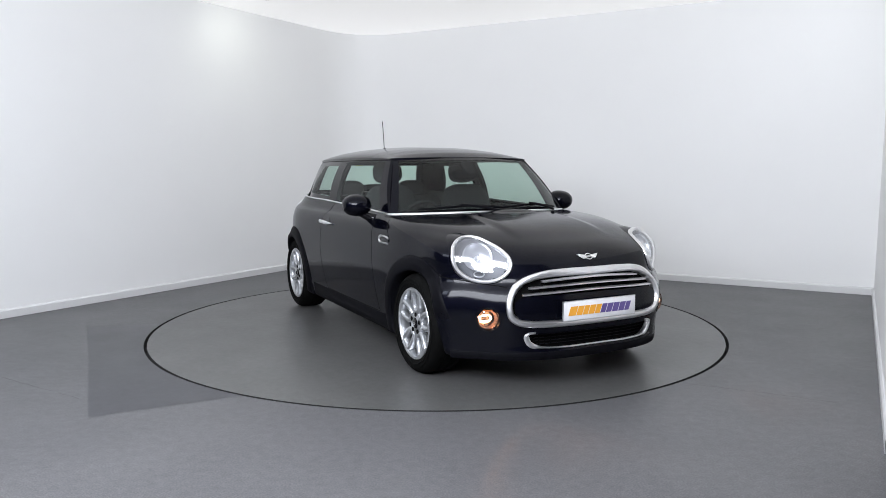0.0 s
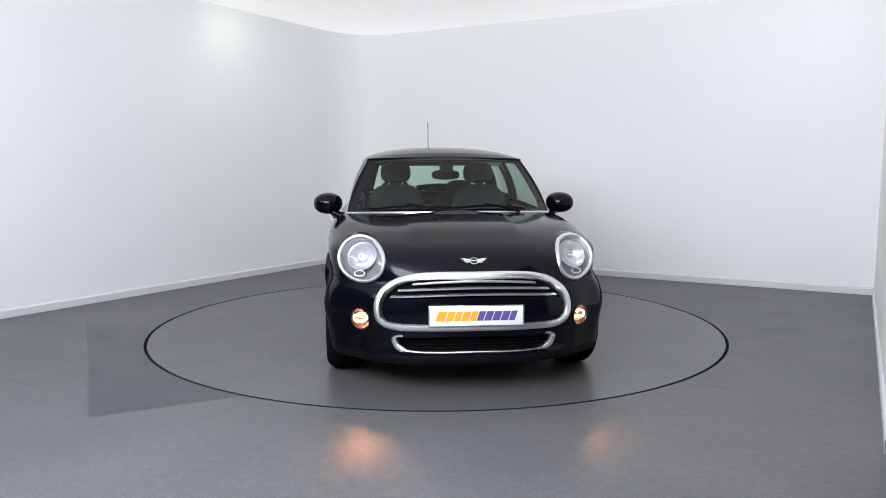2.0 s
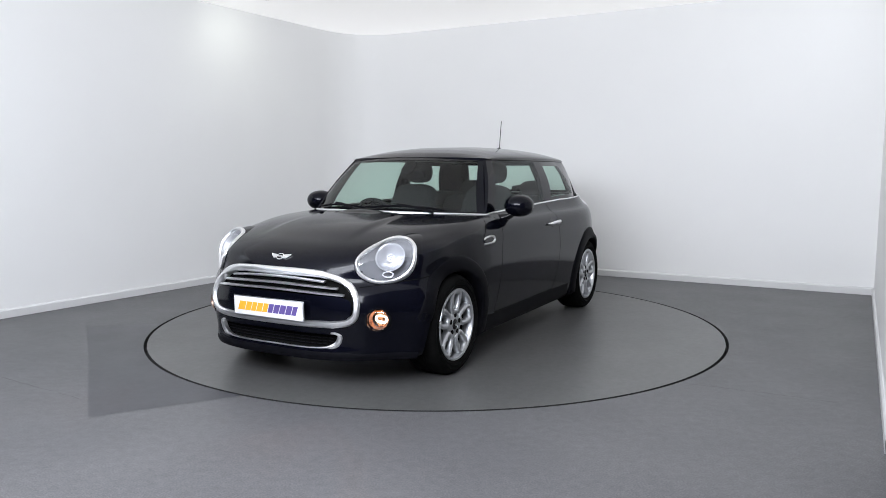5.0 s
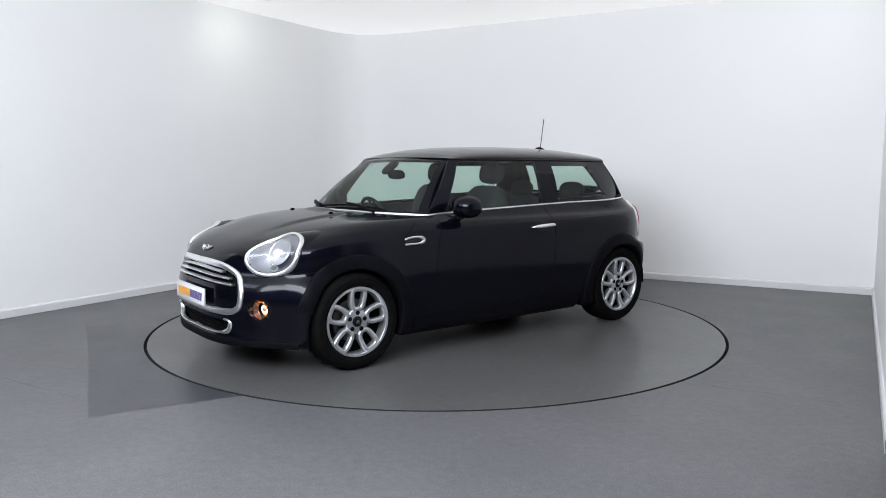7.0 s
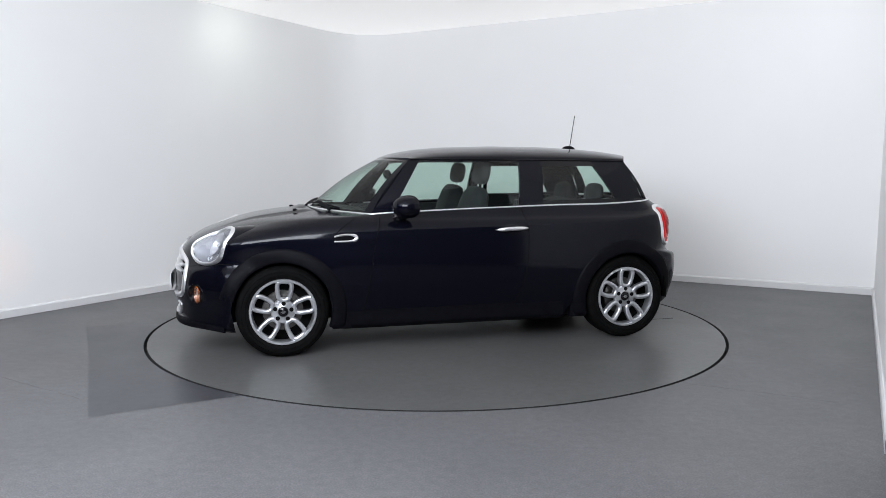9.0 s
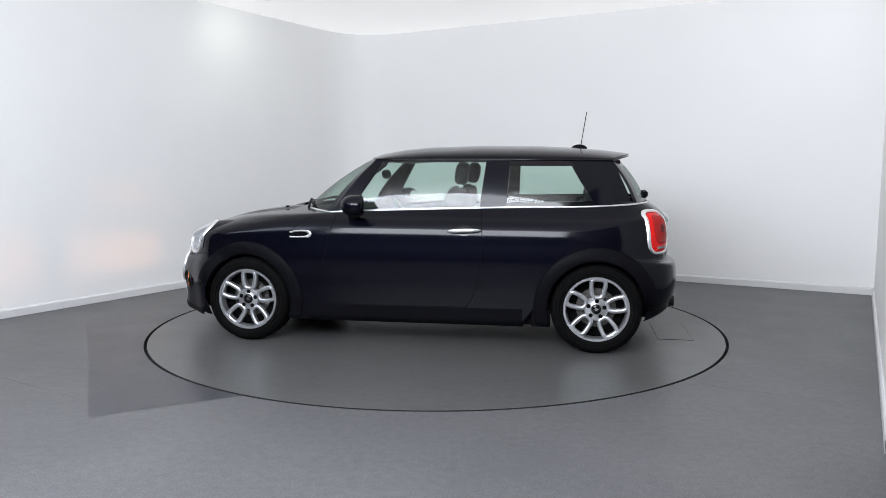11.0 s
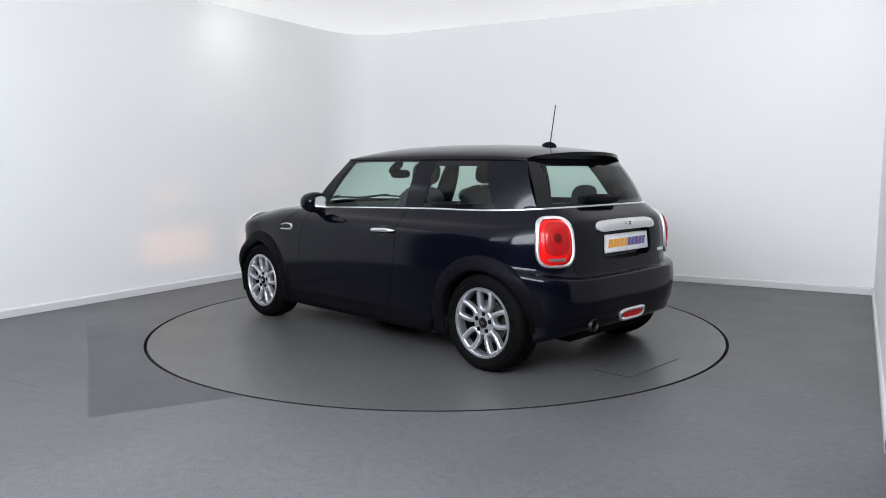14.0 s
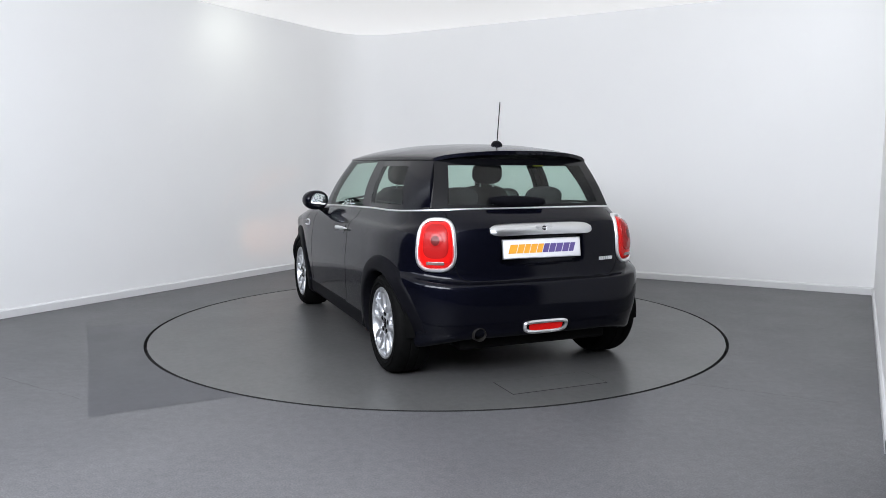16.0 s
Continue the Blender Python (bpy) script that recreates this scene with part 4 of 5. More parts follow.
def head_lamps():
    for sign in (1, -1):
        def probe(a, b):
            """A point of the lamp's ring: mostly in one plane, drawn a little towards the skin."""
            p = Vector((LAMP_C.x - (LAMP_WAY.y * a + LAMP_WAY.z * b) / LAMP_WAY.x, LAMP_C.y + a, LAMP_C.z + b))
            q, n = on_skin((p.x + 0.4, p.y, p.z), (-1, 0, 0))
            p.x = p.x + (0.5 - 0.3 * b / LAMP_RB) * (q.x - p.x) if p.x > q.x + 0.004 else q.x + 0.004
            return (p if sign > 0 else flip_y(p)), n
        way = LAMP_WAY if sign > 0 else flip_y(LAMP_WAY)
        A = LAMP_A if sign > 0 else flip_y(LAMP_A)
        B = LAMP_B if sign > 0 else flip_y(LAMP_B)
        C = LAMP_C if sign > 0 else flip_y(LAMP_C)
        angles = [2 * math.pi * i / 48 for i in range(48)]
        pts = [probe(LAMP_RA * math.cos(a), LAMP_RB * math.sin(a)) for a in angles]
        bm = bmesh.new()
        sweep(bm, [p for p, n in pts], [way] * 48, [(-0.012, -0.02), (-0.011, 0.006), (-0.004, 0.012), (0.005, 0.011), (0.011, 0.004), (0.012, -0.02)], True)
        lamp = part("headlamp", tidy(bm), CHROME, car, "oval headlamp with a chrome ring and clear lens", 45)
        centre = sum((p for p, n in pts), Vector()) / 48
        # painted collar that carries the wing up to the ring
        bm, collar = bmesh.new(), []
        for p, n in pts:
            far = centre.lerp(p, 1.13)
            q, _ = on_skin((2.4, far.y, far.z), (-1, 0, 0))
            collar.append((bm.verts.new(p + way * 0.002), bm.verts.new(p.lerp(q, 0.55) + way * 0.004), bm.verts.new(q - way * 0.003)))
        for i in range(48):
            for k in (0, 1):
                bm.faces.new((collar[i][k], collar[i][k + 1], collar[(i + 1) % 48][k + 1], collar[(i + 1) % 48][k]))
        part("lamp_collar", tidy(bm), PAINT, lamp, "midnight-black painted collar", 60)
        # housing bowl behind the lens
        bm, levels = bmesh.new(), []
        for k, depth in ((0.97, 0.0), (0.90, 0.006), (0.86, 0.022), (0.70, 0.045), (0.5, 0.062), (0.25, 0.07)):
            levels.append([bm.verts.new(centre.lerp(p, k) - way * depth) for p, n in pts])
        for a, b in zip(levels, levels[1:]):
            for i in range(48):
                bm.faces.new((a[i], a[(i + 1) % 48], b[(i + 1) % 48], b[i]))
        bm.faces.new(levels[-1])
        part("lamp_housing", tidy(bm), SILVER_GREY, lamp, "silver-grey lamp housing", 50)
        # main reflector with facets, off centre towards the top
        hub = centre + B * 0.022 - way * 0.03
        bm = bmesh.new()
        last = None
        for r, d in ((0.088, 0.022), (0.080, 0.018), (0.070, 0.0), (0.050, -0.018), (0.030, -0.03), (0.014, -0.034)):
            ring = []
            for i in range(40):
                f = 1 + 0.02 * math.cos(math.pi * i) * (r < 0.08)
                t = 2 * math.pi * i / 40
                ring.append(bm.verts.new(hub + A * r * f * math.cos(t) + B * r * f * math.sin(t) + way * d))
            if last:
                for i in range(40):
                    bm.faces.new((last[i], last[(i + 1) % 40], ring[(i + 1) % 40], ring[i]))
            last = ring
        bm.faces.new(last)
        part("lamp_reflector", tidy(bm), REFLECTOR, lamp, "bright faceted reflector", 20)
        bm = bmesh.new()
        for k in range(2):
            t0 = math.pi * k
            loop = [hub + (A * math.cos(t0 + u) + B * math.sin(t0 + u)) * 0.020 + way * 0.004 for u in (0, 0.7, 1.4, 2.1, 2.8)]
            sweep(bm, loop, [way] * 5, oval(0.003, 0.008, 6))
        bmesh.ops.create_icosphere(bm, subdivisions=2, radius=0.011, matrix=Matrix.Translation(hub - way * 0.005))
        part("bulb_shield", tidy(bm), REFLECTOR, lamp, "", 40)
        # small round light in the lower part
        low = centre - B * 0.085 - way * 0.012
        bm = bmesh.new()
        loop = [low + A * 0.03 * math.cos(t) + B * 0.017 * math.sin(t) for t in [2 * math.pi * i / 20 for i in range(20)]]
        sweep(bm, loop, [way] * 20, oval(0.004, 0.006, 6), True)
        part("side_light", tidy(bm), REFLECTOR, lamp, "", 40)
        bm, levels = bmesh.new(), []
        for k in (0.93, 0.8, 0.6, 0.4, 0.2):
            levels.append([bm.verts.new(centre.lerp(p, k) + way * (0.004 + 0.020 * (1 - k * k))) for p, n in pts])
        for a, b in zip(levels, levels[1:]):
            for i in range(48):
                bm.faces.new((a[i], a[(i + 1) % 48], b[(i + 1) % 48], b[i]))
        bm.faces.new(levels[-1])
        lens = part("lamp_lens", tidy(bm), CLEAR, lamp, "clear domed lens", 180)
        lens.visible_shadow = False


def fog_lamps():
    for sign in (1, -1):
        way = FOG_WAY if sign > 0 else flip_y(FOG_WAY)
        C, _ = on_skin((FOG_C if sign > 0 else flip_y(FOG_C)) + way * 0.5, -way)
        A, B = Vector((0, 0, 1)).cross(way).normalized(), Vector((0, 0, 1))
        angles = [2 * math.pi * i / 36 for i in range(36)]

        def ring(bm, r, d, shift=0.0):
            return [bm.verts.new(C + A * r * math.cos(t) + B * (r * math.sin(t) + shift) + way * d) for t in angles]

        def join(bm, rings):
            for a, b in zip(rings, rings[1:]):
                for i in range(36):
                    bm.faces.new((a[i], a[(i + 1) % 36], b[(i + 1) % 36], b[i]))
        bm = bmesh.new()
        outer = []
        for r, lift in ((0.073, -0.01), (0.070, 0.004), (0.063, 0.005)):
            row = []
            for t in angles:
                p, n = on_skin(C + A * r * math.cos(t) + B * r * math.sin(t) + way * 0.3, -way)
                row.append(bm.verts.new(p + way * lift))
            outer.append(row)
        join(bm, outer + [ring(bm, 0.058, -0.012), ring(bm, 0.057, -0.034)])
        pod = part("fog_lamp", tidy(bm), GLOSS, car, "round fog lamp, lit warm white, in a black bezel", 40)
        bm = bmesh.new()
        join(bm, [ring(bm, r, d) for r, d in ((0.056, -0.006), (0.052, -0.012), (0.046, -0.028), (0.040, -0.034))])
        part("fog_reflector", tidy(bm), WARM, pod, "warm-tinted reflector bowl", 40)
        # deep tube closed by a slotted mask, with the small bulb at its end: it throws a wide, low beam straight ahead
        ahead, across = Vector((1, 0, 0)), Vector((0, 1, 0))
        bm, rings = bmesh.new(), []
        for d, r in ((-0.036, 0.050), (-0.037, 0.044), (-0.09, 0.044), (-0.140, 0.040), (-0.142, 0.001)):
            rings.append([bm.verts.new(C + ahead * d + across * r * math.cos(t) + B * r * math.sin(t)) for t in angles])
        join(bm, rings)
        part("beam_tube", tidy(bm), LAMP_TUBE, pod, "dark grey lamp tube", 60)
        bm, slot, rim = bmesh.new(), [], []
        for t in angles:
            c, q = math.cos(t), math.sin(t)
            k = 1 / max(abs(c) / 0.026, abs(q) / (0.0120 if q > 0 else 0.0080))
            slot.append(bm.verts.new(C + ahead * -0.034 + across * k * c + B * k * q))
            rim.append(bm.verts.new(C + ahead * -0.034 + across * 0.046 * c + B * 0.027 * q))
        join(bm, [slot, rim])
        part("beam_mask", tidy(bm), GLOW, pod, "glowing slotted mask")
        bm = bmesh.new()
        bm.faces.new([bm.verts.new(C + ahead * -0.110 + across * 0.006 * math.cos(t) + B * 0.006 * math.sin(t)) for t in angles])
        part("fog_bulb", tidy(bm), BULB, pod, "glowing warm white bulb")
        bm = bmesh.new()
        box(bm, -0.004, 0.004, -0.026, 0.026, -0.004, 0.004, 0.001)
        amber = part("amber_strip", bm, AMBER, pod)
        amber.matrix_local = Matrix.Translation(C + B * 0.050 - way * 0.012) @ Matrix(((way.x, A.x, 0, 0), (way.y, A.y, 0, 0), (0, 0, 1, 0), (0, 0, 0, 1)))
        bm = bmesh.new()
        join(bm, [ring(bm, r, d) for r, d in ((0.057, -0.012), (0.04, -0.005), (0.02, -0.002), (0.002, -0.001))])
        lens = part("fog_lens", tidy(bm), CLEAR, pod, "clear lens", 180)
        lens.visible_shadow = False


def tail_lamps():
    way0 = Vector((-0.86, 0.5, 0.06)).normalized()
    for sign in (1, -1):
        way = way0 if sign > 0 else flip_y(way0)
        C = Vector((-1.665, 0.642 * sign, 0.826))
        A = Vector((0, 0, 1)).cross(way).normalized() * sign
        B = Vector((0, 0, 1))

        def probe(a, b):
            return on_skin(C + A * a + B * b + way * 0.4, -way)

        def outline(scale, off=0.0):
            out = []
            for i in range(48):
                t = 2 * math.pi * i / 48
                c, s = math.cos(t), math.sin(t)
                b = 0.145 * math.copysign(abs(s) ** 0.62, s)
                a = (0.108 - 0.06 * b) * math.copysign(abs(c) ** 0.62, c)
                out.append((a * scale + off, b * scale))
            return out

        def cap(name, pts, lift, dome, material, parent, label=""):
            bm, levels = bmesh.new(), []
            p_n = [probe(a, b) for a, b in pts]
            mid = (sum(a for a, b in pts) / len(pts), sum(b for a, b in pts) / len(pts))
            for k in (1.0, 0.96, 0.85, 0.65, 0.4, 0.15):
                ring = []
                for a, b in pts:
                    p, n = probe(mid[0] + (a - mid[0]) * k, mid[1] + (b - mid[1]) * k)
                    ring.append(bm.verts.new(p + way * (lift + dome * (1 - k ** 6) if k < 1 else 0.0)))
                levels.append(ring)
            for x, y in zip(levels, levels[1:]):
                for i in range(48):
                    bm.faces.new((x[i], x[(i + 1) % 48], y[(i + 1) % 48], y[i]))
            bm.faces.new(levels[-1])
            return part(name, tidy(bm), material, parent, label, 60)
        pts = [probe(a, b) for a, b in outline(1.0)]
        bm = bmesh.new()
        sweep(bm, [p for p, n in pts], [way] * 48, [(-0.012, -0.02), (-0.011, 0.008), (-0.004, 0.014), (0.005, 0.013), (0.012, 0.006), (0.013, -0.02)], True)
        lamp = part("tail_lamp", tidy(bm), CHROME, car, "upright red tail lamp in a chrome ring", 45)
        cap("tail_lens", outline(0.93), 0.010, 0.008, RED_LENS, lamp, "glossy red lens")
        inner = [(0.044 * math.cos(2 * math.pi * i / 48), 0.030 + 0.048 * math.sin(2 * math.pi * i / 48)) for i in range(48)]
        cap("brake_lens", [(a, b + 0.022) for a, b in outline(0.70)], 0.0205, 0.004, RED_MID, lamp, "raised deep red inner lens")
        cap("bulb_bowl", inner, 0.0255, 0.002, RED_MID, lamp)
        dot = [(0.026 * math.cos(2 * math.pi * i / 48), 0.026 + 0.030 * math.sin(2 * math.pi * i / 48)) for i in range(48)]
        cap("lamp_core", dot, 0.0285, 0.001, RED_DARK, lamp, "dark red lamp core")
        slot = [(0.055 * math.copysign(abs(math.cos(t)) ** 0.3, math.cos(t)), -0.104 + 0.010 * math.copysign(abs(math.sin(t)) ** 0.3, math.sin(t))) for t in [2 * math.pi * i / 48 for i in range(48)]]
        cap("reversing_lens", slot, 0.0185, 0.002, SMOKED, lamp, "pinkish grey reversing lens")


def tailgate_fittings():
    # plate bay, set back
    bm = bmesh.new()
    rim = [at_rear(y, z)[0] for y, z in PLATE_BAY]
    front = [bm.verts.new(p + Vector((-0.002, 0, 0))) for p in rim]
    side = [bm.verts.new((p.x + 0.012, p.y * 0.98, p.z)) for p in rim]
    back = [bm.verts.new((-1.724, p.y * 0.965, p.z + (0.006 if p.z < 0.8 else -0.006))) for p in rim]
    n = len(rim)
    for a, b in ((front, side), (side, back)):
        for i in range(n):
            bm.faces.new((a[i], a[(i + 1) % n], b[(i + 1) % n], b[i]))
    bm.faces.new(back)
    part("plate_bay", tidy(bm), PAINT, car, "recessed plate bay in the tailgate", 30)
    number_plate(Matrix(((-1, 0, 0, -1.752), (0, -1, 0, 0), (0, 0, 1, 0.793), (0, 0, 0, 1))) @ pose(0, 0, 0, 0, -7, 0), car)
    # chrome grip above the plate
    bm, rows = bmesh.new(), []
    for i in range(41):
        y = 0.338 * (-1 + 2 * i / 40)
        f = abs(y / 0.338)
        h = 0.035 * (1 - f ** 14 * 0.55)
        col = []
        for b, out in ((-1, -0.006), (-0.95, 0.018), (-0.5, 0.026), (0.2, 0.026), (0.8, 0.017), (1.0, -0.006)):
            z = 0.909 - 0.006 * f ** 3 + h * b
            p, nn = at_rear(y, z)
            col.append(bm.verts.new((p.x - out * (1 - 0.6 * f ** 16), y, z)))
        rows.append(col)
    for a, b in zip(rows, rows[1:]):
        for k in range(5):
            bm.faces.new((a[k], b[k], b[k + 1], a[k + 1]))
    bm.faces.new(rows[0])
    bm.faces.new(rows[-1])
    grip = part("tailgate_grip", tidy(bm), SATIN, car, "satin chrome tailgate grip bar", 45)
    p, nn = at_rear(0, 0.915)
    winged_badge("tailgate_emblem", Vector((p.x - 0.027, 0, 0.913)), Vector((-1, 0, 0.12)), Vector((0, 0, 1)), 0.058, grip)
    # model lettering as plain bars
    for i in range(6):
        y = -0.40 - 0.0185 * i
        p, nn = at_rear(y, 0.715)
        bm = bmesh.new()
        box(bm, p.x - 0.005, p.x + 0.002, y - 0.0065, y + 0.0065, 0.703, 0.724, 0.001)
        part("badge_bar", bm, CHROME, car, "small chrome badge bar")
    # rear fog lamp with chrome frame
    def loop(w, h):
        return [(w * math.copysign(abs(math.cos(t)) ** 0.5, math.cos(t)) * (1 + 0.12 * math.sin(t)), 0.335 + h * math.copysign(abs(math.sin(t)) ** 0.5, math.sin(t))) for t in [2 * math.pi * i / 40 for i in range(40)]]
    pts = [at_rear(y, z) for y, z in loop(0.138, 0.032)]
    bm = bmesh.new()
    sweep(bm, [p for p, nn in pts], [Vector((-1, 0, 0))] * 40, [(-0.011, -0.02), (-0.010, 0.008), (0, 0.014), (0.010, 0.010), (0.013, -0.02)], True)
    fog = part("rear_fog_lamp", tidy(bm), CHROME, car, "red rear fog lamp in a chrome frame", 45)
    patch_from(loop(0.112, 0.024), at_rear, 0.006, "rear_fog_lens", RED_LENS, "glossy red lens", parent=fog)
    # exhaust
    bm = bmesh.new()
    prof = [(0.030, 0.10), (0.040, 0.10), (0.040, 0.0), (0.037, -0.004), (0.034, 0.0), (0.033, 0.09), (0.001, 0.09)]
    lathe(bm, prof, 32)
    pipe = part("exhaust_pipe", tidy(bm), mat("sooty_steel", (0.02, 0.018, 0.016), 0.5, 0.6), car, "dark sooty round exhaust tailpipe", 40)
    pipe.matrix_local = pose(-1.800, 0.424, 0.315, 0, 0, -90)
    # rear wiper
    def on_glass(y, v, lift):
        p = rear_point(y / 0.55, v)
        return p + Vector((-lift, 0, lift * 0.5))
    bm = bmesh.new()
    path = [on_glass(y, 0.10 + 0.035 * math.sin((y + 0.02) * 5), 0.018) for y in [0.26 - 0.335 * i / 14 for i in range(15)]]
    nrm = [Vector((-0.9, 0, 0.45)).normalized()] * 15
    rings = []
    for i, (p, nn) in enumerate(zip(path, nrm)):
        w = 0.010 + 0.024 * math.sin(math.pi * min(1, 0.08 + i / 17)) ** 0.8
        up = Vector((0.4, 0, 0.9))
        rings.append([bm.verts.new(p + up * w * a + nn * b) for a, b in ((-1, -0.012), (-0.8, 0.010), (0.0, 0.020), (0.8, 0.010), (1, -0.012))])
    for a, b in zip(rings, rings[1:]):
        for k in range(5):
            bm.faces.new((a[k], b[k], b[(k + 1) % 5], a[(k + 1) % 5]))
    bm.faces.new(rings[0])
    bm.faces.new(rings[-1])
    part("rear_wiper", tidy(bm), PLASTIC, car, "stubby black rear wiper", 60)
    # spoiler underside and its side fins
    bm = surface(bmesh.new(), lambda u, v: roof_point(u, 0.9 + 0.1 * v) + Vector((0.0, 0, -0.022 - 0.045 * (1 - v))), -0.96, 0.96, 0, 1, 20, 4, 0.01, (0, 0, 1))
    part("spoiler", bm, PLASTIC, car, "matte black underside of the roof spoiler", 50)


def door_fittings():
    for sign in (1, -1):
        # grip in front of a dark recess
        bm, rings = bmesh.new(), []
        for i in range(25):
            k = -1 + 2 * i / 24
            x = -0.345 - 0.122 * k
            z = 0.836 + 0.004 * k - 0.004 * k * k
            p, n = at_side(x, z, sign)
            out = 0.034 * (1 - abs(k) ** 4) + 0.006
            w = 0.0125 * (1 - abs(k) ** 5) + 0.002
            rings.append([bm.verts.new((p.x, p.y + sign * (out + 0.009 * math.sin(t)), z + w * math.cos(t))) for t in [2 * math.pi * j / 10 for j in range(10)]])
        for a, b in zip(rings, rings[1:]):
            for j in range(10):
                bm.faces.new((a[j], b[j], b[(j + 1) % 10], a[(j + 1) % 10]))
        bm.faces.new(rings[0])
        bm.faces.new(rings[-1])
        grip = part("door_handle", tidy(bm), CHROME, car, "polished chrome door handle", 60)
        oval_pts = [(-0.345 + 0.062 * math.cos(t), 0.832 + 0.036 * math.sin(t)) for t in [2 * math.pi * i / 28 for i in range(28)]]
        bm, tip = bmesh.new(), None
        ring = []
        for x, z in oval_pts:
            p, n = at_side(x, z, sign)
            ring.append(bm.verts.new(p + n * 0.002))
        p, n = at_side(-0.345, 0.832, sign)
        tip = bm.verts.new(p + n * 0.0025)
        for i in range(28):
            bm.faces.new((ring[i], ring[(i + 1) % 28], tip))
        part("handle_recess", tidy(bm), GLOSS, grip, "dark cupped recess", 60)
        # side vent with a chrome loop
        pts = spline2([(0.905, 0.804), (0.87, 0.812), (0.80, 0.816), (0.765, 0.808), (0.755, 0.794), (0.768, 0.780), (0.80, 0.774), (0.87, 0.772), (0.905, 0.772)], 4)
        sk = [at_side(x, z, sign) for x, z in pts]
        bm = bmesh.new()
        sweep(bm, [p for p, n in sk], [n for p, n in sk], [(-0.006, -0.006), (-0.006, 0.005), (0, 0.010), (0.006, 0.005), (0.006, -0.006)],
              widths=[1.0 + 0.8 * smooth01((0.80 - x) / 0.04) for x, z in pts])
        vent = part("side_vent", tidy(bm), CHROME, car, "chrome-framed side vent", 45)
        bm = bmesh.new()
        ring = [bm.verts.new(p + n * 0.003) for p, n in sk]
        bm.faces.new(ring)
        part("vent_panel", tidy(bm), GLOSS, vent, "gloss black vent panel")
        # mirror: rounded head on a foot
        bm = bmesh.new()
        bmesh.ops.create_uvsphere(bm, u_segments=28, v_segments=18, radius=1.0)
        for v in bm.verts:
            x, y, z = v.co
            f = 1.0 if x > 0 else 0.5
            v.co = Vector((max(-0.042, 0.118 * math.copysign(abs(x) ** 0.85, x) * f), 0.104 * math.copysign(abs(y) ** 0.92, y), 0.078 * math.copysign(abs(z) ** 0.92, z)))
        head = part("door_mirror", tidy(bm), PAINT, car, "rounded midnight-black door mirror", 60)
        head.matrix_local = pose(0.398, 0.868 * sign, 1.000, 0, 0, 16 * sign)
        bm = bmesh.new()
        ring = [bm.verts.new((-0.0435, 0.072 * math.cos(t), 0.052 * math.sin(t))) for t in [2 * math.pi * i / 28 for i in range(28)]]
        tip = bm.verts.new((-0.0445, 0, 0))
        for i in range(28):
            bm.faces.new((ring[i], ring[(i + 1) % 28], tip))
        part("mirror_glass", tidy(bm), mat("mirror_silver", (0.9, 0.92, 0.92), 0.01, 1.0), head, "mirror glass", 60)
        bm, rings = bmesh.new(), []
        for k in range(9):
            s = k / 8
            c = Vector((0.43 + 0.04 * s, (0.845 - 0.125 * s) * sign, 0.945 - 0.035 * s - 0.015 * math.sin(math.pi * s)))
            r = 0.026 + 0.012 * s ** 2
            rings.append([bm.verts.new(c + Vector((1.5 * r * math.cos(t), 0.3 * r * math.sin(t), r * math.sin(t)))) for t in [2 * math.pi * i / 14 for i in range(14)]])
        for a, b in zip(rings, rings[1:]):
            for j in range(14):
                bm.faces.new((a[j], b[j], b[(j + 1) % 14], a[(j + 1) % 14]))
        bm.faces.new(rings[0])
        bm.faces.new(rings[-1])
        foot = part("mirror_foot", tidy(bm), GLOSS, car, "gloss black mirror foot", 60)


def seam(points, probe, name="panel_joint"):
    fine = spline2(points, 8)
    sk = [probe(a, b) for a, b in fine]
    bm = bmesh.new()
    sweep(bm, [p for p, n in sk], [n for p, n in sk], [(-0.0022, -0.003), (-0.0022, 0.0006), (0.0022, 0.0006), (0.0022, -0.003)])
    part(name, tidy(bm), DARK, car, "")


def seams():
    for sign in (1, -1):
        def side(x, z):
            return at_side(x, z, sign)
        seam([(-0.450, 0.975), (-0.462, 0.90), (-0.470, 0.80), (-0.462, 0.62), (-0.435, 0.46), (-0.40, 0.36), (-0.36, 0.30)], side)
        seam([(-0.36, 0.30), (0.2, 0.296), (0.72, 0.296)], side)
        seam([(0.585, 0.925), (0.60, 0.86), (0.64, 0.70), (0.67, 0.50), (0.70, 0.36), (0.72, 0.296)], side)
        seam([(0.76, 0.918), (0.83, 0.875), (0.89, 0.825), (0.925, 0.785)], side)
        seam([(1.52, 0.640), (1.60, 0.632), (1.70, 0.622)], side)

        def front(y, z):
            return at_front(y * sign, z)
        seam([(0.70, 0.622), (0.64, 0.612), (0.58, 0.605), (0.53, 0.598)], front)

        def rear(y, z):
            return at_rear(y * sign, z)
        seam([(0.552, 1.000), (0.556, 0.90), (0.548, 0.76), (0.530, 0.66), (0.49, 0.622), (0.40, 0.614), (0.0, 0.612)], rear)


